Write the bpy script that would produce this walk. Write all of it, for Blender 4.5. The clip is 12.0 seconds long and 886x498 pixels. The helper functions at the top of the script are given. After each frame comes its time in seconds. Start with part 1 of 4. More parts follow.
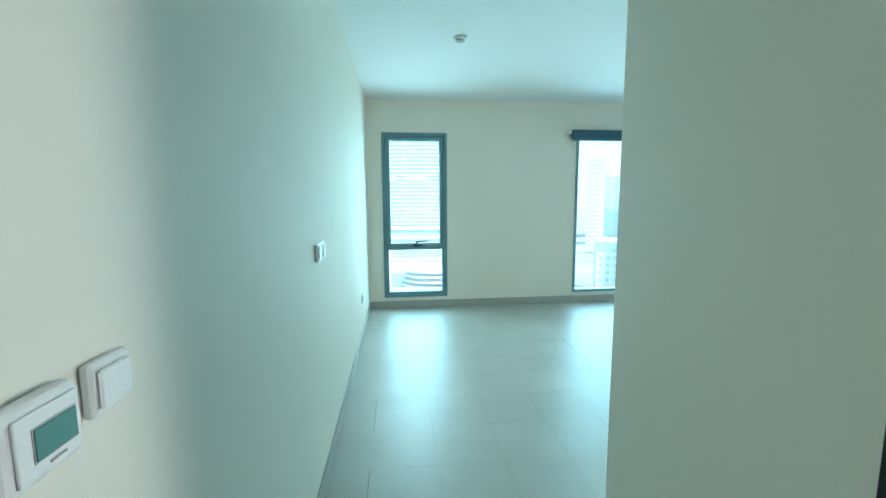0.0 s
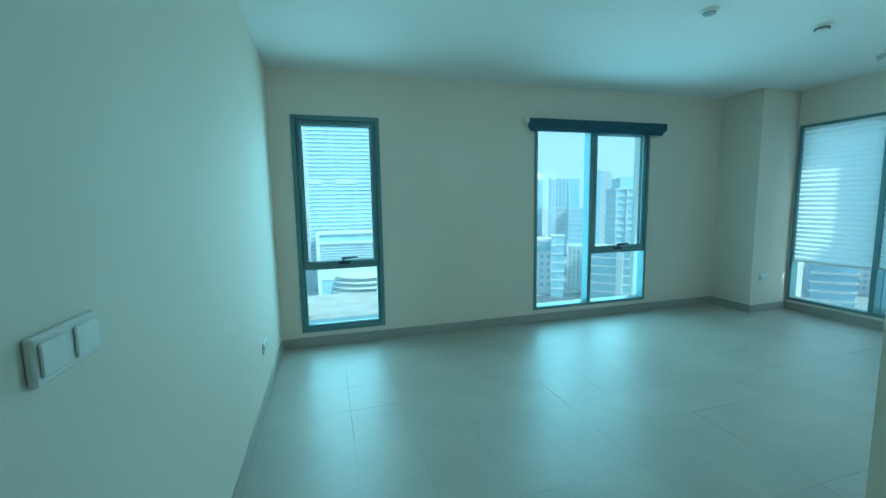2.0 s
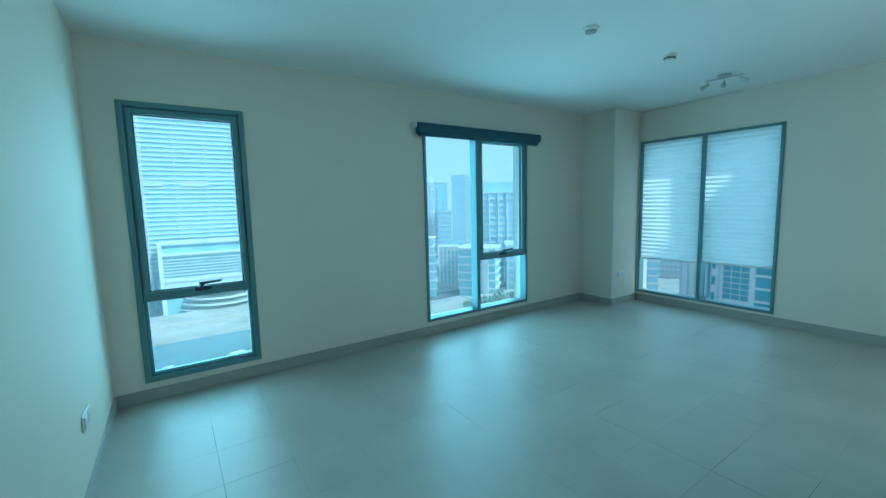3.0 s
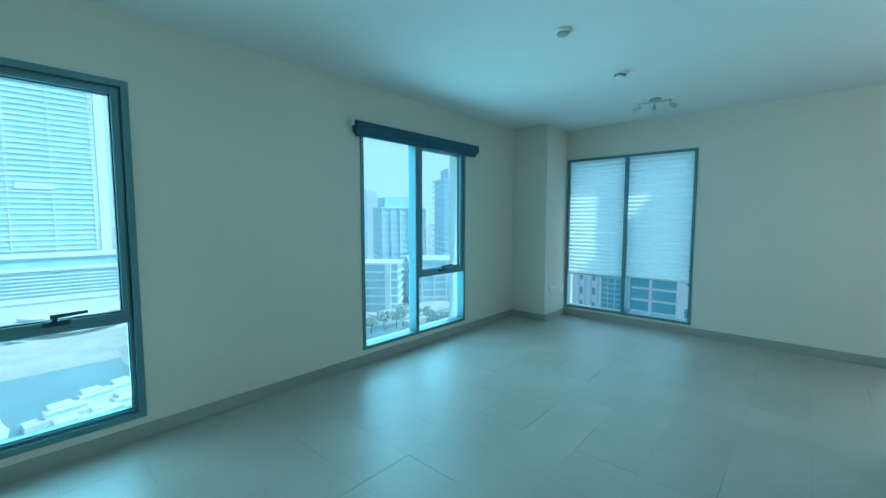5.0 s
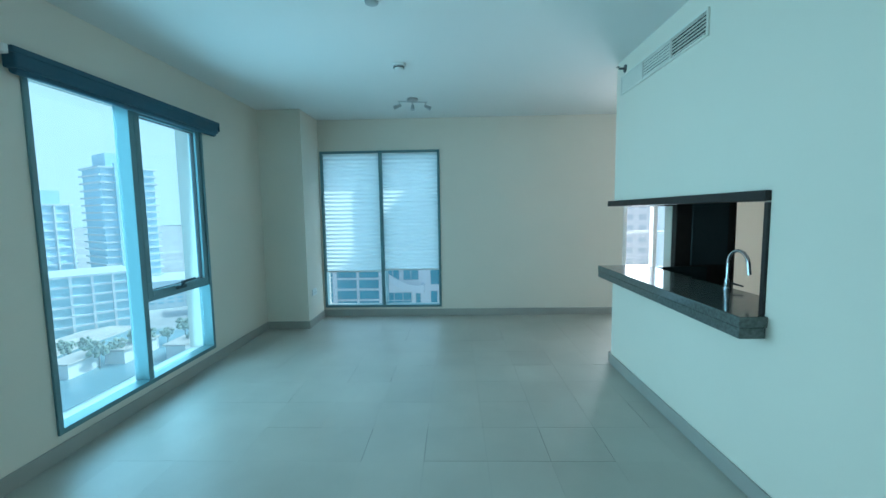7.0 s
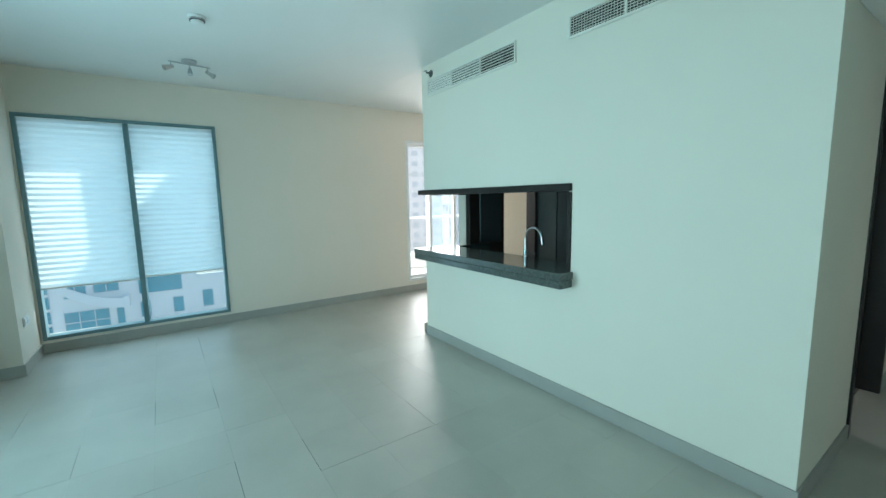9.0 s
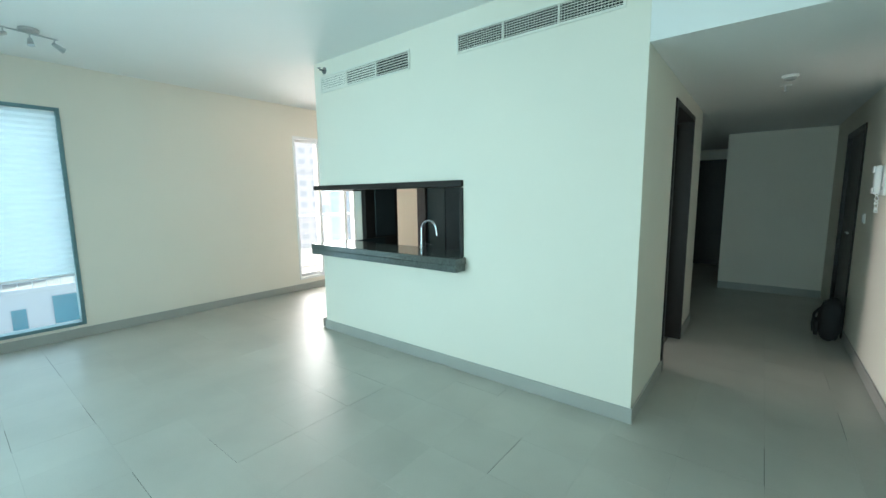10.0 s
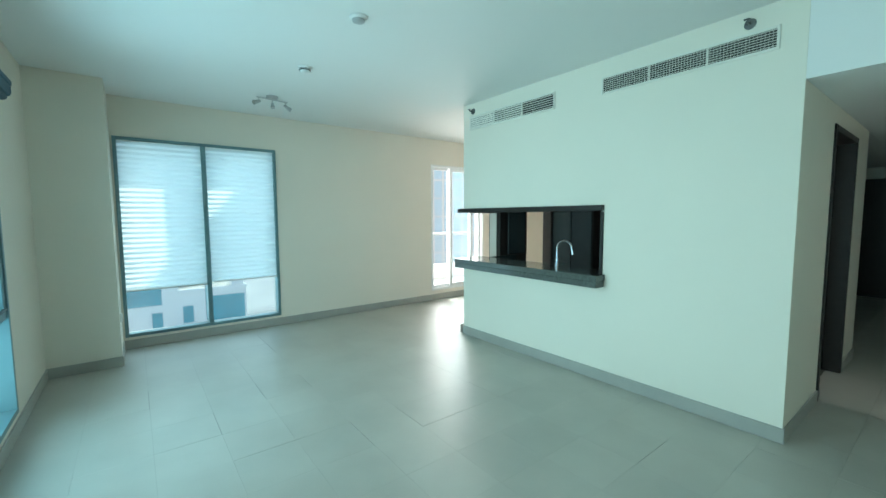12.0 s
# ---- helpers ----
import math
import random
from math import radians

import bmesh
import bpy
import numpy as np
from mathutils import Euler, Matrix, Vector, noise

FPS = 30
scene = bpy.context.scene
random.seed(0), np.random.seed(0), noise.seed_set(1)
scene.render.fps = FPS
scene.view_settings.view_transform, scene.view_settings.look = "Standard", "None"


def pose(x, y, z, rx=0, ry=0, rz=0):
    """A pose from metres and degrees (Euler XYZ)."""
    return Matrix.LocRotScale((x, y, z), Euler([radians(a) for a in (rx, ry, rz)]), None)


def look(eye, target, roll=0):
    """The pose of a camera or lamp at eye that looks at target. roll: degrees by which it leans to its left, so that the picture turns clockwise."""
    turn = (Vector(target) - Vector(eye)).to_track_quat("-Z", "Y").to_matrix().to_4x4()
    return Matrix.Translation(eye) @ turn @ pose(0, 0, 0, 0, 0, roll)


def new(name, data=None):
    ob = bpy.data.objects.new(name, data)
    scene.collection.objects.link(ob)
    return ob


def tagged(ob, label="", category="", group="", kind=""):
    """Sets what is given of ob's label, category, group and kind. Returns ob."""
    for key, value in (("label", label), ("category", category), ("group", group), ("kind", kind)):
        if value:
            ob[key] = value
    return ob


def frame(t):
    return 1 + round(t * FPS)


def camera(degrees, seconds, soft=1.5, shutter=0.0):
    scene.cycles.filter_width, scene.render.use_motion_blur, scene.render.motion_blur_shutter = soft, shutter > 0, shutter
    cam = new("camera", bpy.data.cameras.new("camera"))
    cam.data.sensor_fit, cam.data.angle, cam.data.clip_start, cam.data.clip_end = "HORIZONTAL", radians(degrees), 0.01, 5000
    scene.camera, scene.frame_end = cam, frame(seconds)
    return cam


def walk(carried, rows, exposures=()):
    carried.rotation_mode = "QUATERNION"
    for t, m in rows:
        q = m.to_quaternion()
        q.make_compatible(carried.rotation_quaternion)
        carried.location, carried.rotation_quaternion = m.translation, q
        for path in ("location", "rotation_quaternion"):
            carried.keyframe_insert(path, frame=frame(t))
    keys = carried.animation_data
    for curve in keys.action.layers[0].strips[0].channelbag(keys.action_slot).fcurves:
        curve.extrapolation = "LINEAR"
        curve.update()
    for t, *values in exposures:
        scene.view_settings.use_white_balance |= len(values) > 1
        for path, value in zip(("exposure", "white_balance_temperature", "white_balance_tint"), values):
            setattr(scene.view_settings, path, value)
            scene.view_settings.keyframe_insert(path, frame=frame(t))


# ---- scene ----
cam = camera(95.5, 12.0)
PATH = [
    (0, (0.041, -0.878, 1.443), (0.263, 1.095, 1.207), -0.3),
    (0.5, (0.033, -0.581, 1.431), (0.311, 1.386, 1.195), -0.2),
    (1, (0.06, -0.278, 1.445), (0.382, 1.682, 1.211), 0.0),
    (1.5, (0.073, 0.003, 1.444), (0.478, 1.948, 1.216), -0.4),
    (2, (0.139, 0.252, 1.453), (0.69, 2.161, 1.226), -1.0),
    (2.5, (0.172, 0.494, 1.489), (0.994, 2.305, 1.271), -1.5),
    (3, (0.111, 0.64, 1.509), (1.225, 2.287, 1.286), -1.4),
    (3.2, (0.072, 0.678, 1.515), (1.275, 2.26, 1.293), -1.1),
    (4.8, (0.084, 1.189, 1.479), (1.496, 2.596, 1.32), 0.4),
    (5, (0.09, 1.277, 1.477), (1.574, 2.609, 1.322), 0.0),
    (5.5, (0.074, 1.494, 1.519), (1.784, 2.517, 1.345), -0.4),
    (6, (0.103, 1.67, 1.476), (1.954, 2.406, 1.301), -0.0),
    (6.5, (0.195, 1.899, 1.483), (2.146, 2.304, 1.312), -0.7),
    (7, (0.233, 2.1, 1.464), (2.224, 2.155, 1.283), -0.9),
    (8.8, (0.435, 2.776, 1.449), (2.14, 1.757, 1.218), -0.7),
    (9, (0.432, 2.892, 1.467), (2.059, 1.756, 1.213), -1.1),
    (9.5, (0.446, 3.07, 1.431), (1.862, 1.681, 1.176), -0.7),
    (10, (0.346, 3.174, 1.426), (1.577, 1.62, 1.164), -0.7),
    (10.5, (0.232, 3.286, 1.402), (1.378, 1.665, 1.154), -1.0),
    (11, (0.199, 3.414, 1.431), (1.396, 1.827, 1.21), -1.5),
    (11.5, (0.252, 3.644, 1.452), (1.624, 2.2, 1.267), -1.3),
    (12, (0.266, 3.818, 1.457), (1.846, 2.603, 1.294), -0.3),
]
EXPOSURES = [(0.0, 1.27, 5600.0, -5.0), (0.5, 1.04, 5250.0, -14.0), (1.0, 0.61, 5025.0, -19.0), (1.5, 0.46, 5000.0, -19.0), (2.0, 0.31, 4900.0, -21.0), (2.5, 0.13, 4600.0, -22.0), (3.0, 0.19, 4750.0, -16.0), (5.0, 0.32, 4725.0, -15.0), (5.5, 0.47, 4950.0, -10.0), (6.0, 0.54, 5050.0, -6.0), (6.5, 0.58, 5175.0, -2.0), (7.0, 0.44, 5100.0, -6.0), (9.0, 0.69, 5900.0, 0.0), (9.5, 0.91, 6100.0, 1.0), (10.5, 1.09, 6250.0, 6.0), (11.0, 1.02, 6175.0, 4.0), (12.0, 0.82, 5975.0, -4.0)]
walk(cam, [(t, look(eye, target, roll)) for t, eye, target, roll in PATH], EXPOSURES)

# ---- plan, in metres ----
WX, NY, EX, KY = -0.35, 4.51, 5.87, 0.615      # west, north and east wall faces, kitchen wall face
KX0, KX1 = 0.90, 4.01                          # the kitchen block's west and east faces
CEIL, LOW = 2.755, 2.256                        # ceilings of the living room and of the corridor
GROUND = -42.0

# ---- daylight ----
world = bpy.data.worlds.new("sky")
scene.world = world
world.use_nodes = True
wn = world.node_tree.nodes
sky = wn.new("ShaderNodeTexSky")
sky.sky_type, sky.sun_disc = "NISHITA", False
SUN_EL, SUN_AZ = radians(44), radians(146)
sky.sun_elevation, sky.sun_rotation = SUN_EL, SUN_AZ
sky.dust_density, sky.air_density, sky.ozone_density = 1.5, 1.0, 1.0
world.node_tree.links.new(sky.outputs[0], wn["Background"].inputs[0])
wn["Background"].inputs[1].default_value = 0.15
sun = new("sun", bpy.data.lights.new("sun", "SUN"))
sun.data.energy, sun.data.angle, sun.data.color = 3.4, radians(0.6), (1.0, 0.95, 0.87)
sun_from = Vector((math.sin(SUN_AZ) * math.cos(SUN_EL), math.cos(SUN_AZ) * math.cos(SUN_EL), math.sin(SUN_EL)))
sun.matrix_world = look(sun_from * 50, (0, 0, 0))


def sky_lamp(name, eye, target, wide, high, watts, colour):
    """Sky light that comes in by a window's opening."""
    lamp = new(name, bpy.data.lights.new(name, "AREA"))
    lamp.data.shape, lamp.data.size, lamp.data.size_y = "RECTANGLE", wide, high
    lamp.data.energy, lamp.data.color = watts, colour
    lamp.matrix_world = look(eye, target)
    return lamp


TEAL, BLUE = (0.63, 0.905, 0.965), (0.60, 0.90, 0.985)
sky_lamp("daylight_window_1", (0.28, NY + 0.20, 1.24), (0.28, 0, 1.0), 0.76, 2.10, 19, TEAL).data.spread = radians(150)
sky_lamp("daylight_window_2", (3.30, NY + 0.20, 1.22), (3.30, 0, 1.0), 1.52, 2.10, 33, BLUE).data.spread = radians(150)
sky_lamp("daylight_window_3", (EX + 0.17, 3.11, 1.22), (0, 3.11, 1.0), 1.55, 2.08, 9, (0.72, 0.91, 0.97))
sky_lamp("daylight_balcony", (EX + 0.14, -0.85, 1.24), (0, -0.85, 1.0), 1.14, 2.0, 40, (1.0, 0.88, 0.84)).data.spread = radians(145)
# Extra narrow lamp, added to throw the pale patch across the corridor.
sky_lamp("added_corridor_beam", (EX + 0.15, -0.85, 1.24), (0, -0.80, 0.75), 1.14, 2.0, 6.5, (1.0, 0.88, 0.86)).data.spread = radians(48)


# ---- materials ----
def shader(name):
    m = bpy.data.materials.new(name)
    m.use_nodes = True
    return m, m.node_tree.nodes, m.node_tree.links, m.node_tree.nodes["Principled BSDF"]


def surface(name, colour, rough=0.6, metal=0.0, vary=0.06, scale=4.0, bump=0.05, fine=120.0, random_piece=0.0, specular=0.5):
    """A painted, stone or metal surface: colour that drifts at two scales, uneven gloss and a fine relief."""
    m, n, l, p = shader(name)
    where = n.new("ShaderNodeTexCoord")
    broad, grain = n.new("ShaderNodeTexNoise"), n.new("ShaderNodeTexNoise")
    broad.inputs["Scale"].default_value, broad.inputs["Detail"].default_value = scale, 4
    grain.inputs["Scale"].default_value, grain.inputs["Detail"].default_value = fine, 3
    geo = n.new("ShaderNodeNewGeometry")
    for tex in (broad, grain):
        l.new(geo.outputs["Position"], tex.inputs["Vector"])
    mixn = n.new("ShaderNodeMath")
    mixn.operation = "MULTIPLY_ADD"
    mixn.inputs[1].default_value = 0.35
    l.new(grain.outputs[0], mixn.inputs[0])
    l.new(broad.outputs[0], mixn.inputs[2])
    ramp = n.new("ShaderNodeMapRange")
    ramp.inputs[1].default_value, ramp.inputs[2].default_value = 0.35, 1.0
    ramp.inputs[3].default_value, ramp.inputs[4].default_value = 1 - vary, 1 + vary
    l.new(mixn.outputs[0], ramp.inputs[0])
    hsv = n.new("ShaderNodeHueSaturation")
    hsv.inputs["Color"].default_value = (*colour, 1)
    if random_piece:
        info, spread, times = n.new("ShaderNodeObjectInfo"), n.new("ShaderNodeMapRange"), n.new("ShaderNodeMath")
        spread.inputs[3].default_value, spread.inputs[4].default_value = 1 - random_piece, 1 + random_piece
        times.operation = "MULTIPLY"
        l.new(info.outputs["Random"], spread.inputs[0])
        l.new(spread.outputs[0], times.inputs[0])
        l.new(ramp.outputs[0], times.inputs[1])
        l.new(times.outputs[0], hsv.inputs["Value"])
    else:
        l.new(ramp.outputs[0], hsv.inputs["Value"])
    l.new(hsv.outputs[0], p.inputs["Base Color"])
    gloss = n.new("ShaderNodeMapRange")
    gloss.inputs[3].default_value, gloss.inputs[4].default_value = max(0.02, rough * 0.85), min(1, rough * 1.15)
    l.new(broad.outputs[0], gloss.inputs[0])
    l.new(gloss.outputs[0], p.inputs["Roughness"])
    p.inputs["Metallic"].default_value = metal
    p.inputs["Specular IOR Level"].default_value = specular
    if bump:
        b = n.new("ShaderNodeBump")
        b.inputs["Strength"].default_value, b.inputs["Distance"].default_value = bump, 0.002
        l.new(grain.outputs[0], b.inputs["Height"])
        l.new(b.outputs[0], p.inputs["Normal"])
    return m


def pane_glass(name, tint, gloss=0.02, hazed=0.02):
    """Flat window glass: see-through with the tint of the glass, a pale veil for the outdoor haze, mirror gloss at a
    slant.
    """
    m, n, l, p = shader(name)
    clear, shine, mix, face = n.new("ShaderNodeBsdfTransparent"), n.new("ShaderNodeBsdfGlossy"), n.new("ShaderNodeMixShader"), n.new("ShaderNodeLayerWeight")
    power, level = n.new("ShaderNodeMath"), n.new("ShaderNodeMapRange")
    clear.inputs[0].default_value = (*tint, 1)
    shine.inputs["Roughness"].default_value = gloss
    face.inputs[0].default_value = 0.5
    power.operation, power.inputs[1].default_value = "POWER", 4.0
    level.inputs[3].default_value, level.inputs[4].default_value = 0.02, 0.7
    l.new(face.outputs["Facing"], power.inputs[0])
    l.new(power.outputs[0], level.inputs[0])
    l.new(level.outputs[0], mix.inputs[0])
    # Whitish translucent share puts the haze of the city view into the glass.
    veil, veil_mix = n.new("ShaderNodeBsdfTranslucent"), n.new("ShaderNodeMixShader")
    veil.inputs[0].default_value = (0.80, 0.84, 0.86, 1)
    veil_mix.inputs[0].default_value = hazed
    l.new(clear.outputs[0], veil_mix.inputs[1])
    l.new(veil.outputs[0], veil_mix.inputs[2])
    l.new(veil_mix.outputs[0], mix.inputs[1])
    l.new(shine.outputs[0], mix.inputs[2])
    l.new(mix.outputs[0], n["Material Output"].inputs[0])
    return m


def shade_cloth(name, colour):
    """Thin woven cloth that lets part of the light through."""
    m, n, l, p = shader(name)
    dif, trans, clear, a, b = n.new("ShaderNodeBsdfDiffuse"), n.new("ShaderNodeBsdfTranslucent"), n.new("ShaderNodeBsdfTransparent"), n.new("ShaderNodeMixShader"), n.new("ShaderNodeMixShader")
    weave = n.new("ShaderNodeTexNoise")
    weave.inputs["Scale"].default_value = 300
    dif.inputs[0].default_value = trans.inputs[0].default_value = (*colour, 1)
    a.inputs[0].default_value, b.inputs[0].default_value = 0.6, 0.05
    l.new(dif.outputs[0], a.inputs[1])
    l.new(trans.outputs[0], a.inputs[2])
    l.new(a.outputs[0], b.inputs[1])
    l.new(clear.outputs[0], b.inputs[2])
    l.new(b.outputs[0], n["Material Output"].inputs[0])
    return m


M_WALL = surface("cream wall paint", (0.76, 0.705, 0.615), 0.75, vary=0.03, scale=1.2, bump=0.08, fine=260)
M_KWALL = surface("off-white wall paint", (0.785, 0.748, 0.65), 0.7, vary=0.03, scale=1.2, bump=0.08, fine=260)
M_CEIL = surface("white ceiling paint", (0.80, 0.80, 0.78), 0.85, vary=0.02, scale=1.0, bump=0.06, fine=220)
M_TILE = surface("grey porcelain tile", (0.44, 0.43, 0.383), 0.41, vary=0.12, scale=2.2, bump=0.03, fine=140, random_piece=0.025, specular=0.95)
M_GROUT = surface("dark grey grout", (0.13, 0.13, 0.12), 0.9, vary=0.15, scale=9, bump=0.2)
M_SKIRT = surface("grey tile skirting", (0.37, 0.365, 0.335), 0.4, vary=0.06, scale=6)
M_FRAME = surface("grey blue coated aluminium", (0.155, 0.255, 0.28), 0.42, metal=0.3, vary=0.05, scale=8, bump=0.02)
M_HANDLE = surface("dark coated handle", (0.045, 0.075, 0.085), 0.4, metal=0.3)
M_GASKET = surface("black rubber gasket", (0.03, 0.04, 0.045), 0.6)
M_WHITEFRAME = surface("white coated aluminium", (0.78, 0.78, 0.78), 0.4, vary=0.04)
# The last number is how far each pane pales the view, as haze would.
M_GLASS = pane_glass("blue tinted window glass", (0.84, 0.93, 0.96), hazed=0.034)
M_CLEAR = pane_glass("clear door glass", (0.95, 0.95, 0.95), hazed=0.018)
M_NAVY = surface("navy blind cassette", (0.028, 0.085, 0.13), 0.55, vary=0.1)
M_BLIND = shade_cloth("white pleated blind cloth", (0.70, 0.745, 0.755))
M_WENGE = surface("dark wenge wood", (0.020, 0.016, 0.014), 0.40, vary=0.25, scale=14, fine=90, specular=0.3)
M_LACQUER = surface("dark grey glossy lacquer", (0.042, 0.052, 0.054), 0.14, vary=0.1)
M_GRANITE = surface("dark polished granite", (0.095, 0.108, 0.102), 0.12, vary=0.45, scale=60, fine=400, bump=0.0)
M_CHROME = surface("polished chrome", (0.75, 0.76, 0.78), 0.12, metal=1.0, vary=0.02, bump=0.0)
M_STEEL = surface("brushed steel", (0.55, 0.56, 0.57), 0.3, metal=1.0, vary=0.05)
M_DARKSTEEL = surface("tarnished steel", (0.16, 0.17, 0.17), 0.35, metal=0.8, vary=0.08)
M_PLASTIC = surface("white moulded plastic", (0.80, 0.80, 0.78), 0.4, vary=0.02)
M_GREYPL = surface("grey moulded plastic", (0.40, 0.41, 0.41), 0.45, vary=0.03)
M_BLACKPL = surface("black plastic", (0.025, 0.025, 0.027), 0.5, vary=0.08)
M_LCD = surface("green grey display", (0.10, 0.24, 0.21), 0.15, vary=0.06, scale=20)
M_VENT = surface("white coated grille", (0.77, 0.755, 0.68), 0.5, vary=0.03)
M_SLATSHADE = surface("near-black grille shade", (0.018, 0.022, 0.02), 0.9)
M_BAG = surface("black nylon cloth", (0.015, 0.016, 0.018), 0.75, vary=0.3, scale=25, bump=0.4, fine=500)
M_MARBLE = surface("pale threshold stone", (0.60, 0.54, 0.50), 0.35, vary=0.08, scale=7)


# ---- building helpers ----
def box(bm, x0, x1, y0, y1, z0, z1, bevel=0.0, segments=1):
    """A block between two corners, its edges rounded by bevel."""
    made = bmesh.ops.create_cube(bm, size=1.0)["verts"]
    for v in made:
        v.co = Vector((x0 + (x1 - x0) * (v.co.x + 0.5), y0 + (y1 - y0) * (v.co.y + 0.5), z0 + (z1 - z0) * (v.co.z + 0.5)))
    if bevel:
        edges = {e for v in made for e in v.link_edges}
        bmesh.ops.bevel(bm, geom=list(edges), offset=bevel, segments=segments, affect="EDGES", profile=0.5)
    return bm


def block(x0, x1, y0, y1, z0, z1, bevel=0.0, segments=1):
    return box(bmesh.new(), x0, x1, y0, y1, z0, z1, bevel, segments)


def rod(bm, a, b, r0, r1=None, sides=16):
    """A round bar from a to b."""
    a, b = Vector(a), Vector(b)
    m = Matrix.Translation((a + b) / 2) @ (b - a).to_track_quat("Z", "Y").to_matrix().to_4x4()
    bmesh.ops.create_cone(bm, cap_ends=True, segments=sides, radius1=r0, radius2=r0 if r1 is None else r1, depth=(b - a).length, matrix=m)
    return bm


def turned(rings, centre, axis="Z", sides=28):
    """A turned body: rings of (radius, height) about an axis through centre."""
    bm, last = bmesh.new(), None
    turn = {"Z": Matrix(), "Y": Matrix.Rotation(radians(-90), 4, "X"), "X": Matrix.Rotation(radians(90), 4, "Y")}[axis]
    m = Matrix.Translation(centre) @ turn
    for r, h in rings:
        ring = [bm.verts.new(m @ Vector((max(r, 1e-4) * math.cos(2 * math.pi * i / sides), max(r, 1e-4) * math.sin(2 * math.pi * i / sides), h))) for i in range(sides)]
        if last:
            for i in range(sides):
                bm.faces.new((last[i], last[(i + 1) % sides], ring[(i + 1) % sides], ring[i]))
        last = ring
    bmesh.ops.recalc_face_normals(bm, faces=bm.faces)
    return bm


def swept(points, radius, sides=12):
    """A round tube along a line of points."""
    bm, last, points = bmesh.new(), None, [Vector(p) for p in points]
    for i, p in enumerate(points):
        way = (points[min(i + 1, len(points) - 1)] - points[max(i - 1, 0)]).normalized()
        q = way.to_track_quat("Z", "Y")
        ring = [bm.verts.new(p + q @ Vector((radius * math.cos(2 * math.pi * k / sides), radius * math.sin(2 * math.pi * k / sides), 0))) for k in range(sides)]
        if last:
            for k in range(sides):
                bm.faces.new((last[k], last[(k + 1) % sides], ring[(k + 1) % sides], ring[k]))
        else:
            bm.faces.new(ring[::-1])
        last = ring
    bm.faces.new(last)
    bmesh.ops.recalc_face_normals(bm, faces=bm.faces)
    return bm


def smooth(bm, degrees=35):
    for f in bm.faces:
        f.smooth = True
    for e in bm.edges:
        if len(e.link_faces) == 2 and e.calc_face_angle(0) > radians(degrees):
            e.smooth = False
    return bm


def mesh_of(name, bm, material):
    me = bpy.data.meshes.new(name)
    bm.to_mesh(me)
    bm.free()
    me.materials.append(material)
    return me


def base_of(ob):
    """Where the origin of a thing or part lies in the place."""
    p = Vector(ob.location)
    while ob.parent:
        ob = ob.parent
        p += ob.location
    return p


def thing(name, at, label, category, group="", kind=""):
    ob = new(name)
    ob.location, ob.empty_display_size = at, 0.05
    return tagged(ob, label, category, group, kind)


def part(name, bm, material, parent, label=""):
    """One mesh, built in the place's metres, as a part of a thing or of a part."""
    bmesh.ops.translate(bm, verts=bm.verts, vec=-base_of(parent))
    ob = new(name, mesh_of(name, bm, material))
    ob.parent = parent
    if label:
        ob["label"] = label
    return ob


def structure(name, bm, material, label, category):
    return tagged(new(name, mesh_of(name, bm, material)), label, category, kind="structure")


def piece(name, mesh, parent, at, turn=0.0):
    """One of many alike pieces that share a mesh."""
    ob = new(name, mesh)
    ob.parent, ob.location = parent, Vector(at) - base_of(parent)
    ob.rotation_euler[2] = turn
    return ob


def wall_with_holes(along, face, back, a0, a1, z0, z1, holes):
    """A wall as one mesh. along: 'x' or 'y'; face and back: its two planes; holes: (a0, a1, z0, z1)."""
    bm = bmesh.new()
    cuts = sorted({a0, a1, *[v for h in holes for v in h[:2]]})
    for p, q in zip(cuts, cuts[1:]):
        inside = sorted([h for h in holes if h[0] <= p + 1e-6 and h[1] >= q - 1e-6], key=lambda h: h[2])
        low = z0
        spans = []
        for h in inside:
            spans.append((low, h[2]))
            low = h[3]
        spans.append((low, z1))
        for s, e in spans:
            if e - s > 1e-4:
                if along == "x":
                    box(bm, p, q, min(face, back), max(face, back), s, e)
                else:
                    box(bm, min(face, back), max(face, back), p, q, s, e)
    bmesh.ops.remove_doubles(bm, verts=bm.verts, dist=1e-4)
    # drop the doubled faces inside the wall
    bm.verts.index_update()
    seen = {}
    for f in bm.faces:
        seen.setdefault(tuple(sorted(v.index for v in f.verts)), []).append(f)
    twice = [f for fs in seen.values() if len(fs) > 1 for f in fs]
    bmesh.ops.delete(bm, geom=twice, context="FACES_ONLY")
    return bm


# ---- the large structure ----
W1 = (-0.145, 0.70, 0.155, 2.325)      # window openings: from, to, sill, head
W2 = (2.495, 4.10, 0.155, 2.325)
W3 = (2.29, 3.945, 0.135, 2.325)
BD = (-1.46, -0.24, 0.165, 2.33)
HATCH = (2.19, KX1, 0.90, 1.515)

structure("wall_north", wall_with_holes("x", NY, NY + 0.25, WX - 0.2, EX + 0.2, 0, CEIL + 0.1, [W1, W2]), M_WALL, "cream painted wall with two tall windows", "wall")
structure("wall_east", wall_with_holes("y", EX, EX + 0.25, -3.6, NY - 0.001, 0, CEIL + 0.1, [W3, BD]), M_WALL, "cream painted wall with window and balcony door", "wall")
structure("wall_west", wall_with_holes("y", WX, WX - 0.2, -4.3, NY - 0.001, 0, CEIL + 0.1, [(-3.15, -2.16, 0, 2.04)]), M_KWALL, "off-white painted wall of corridor and living room", "wall")
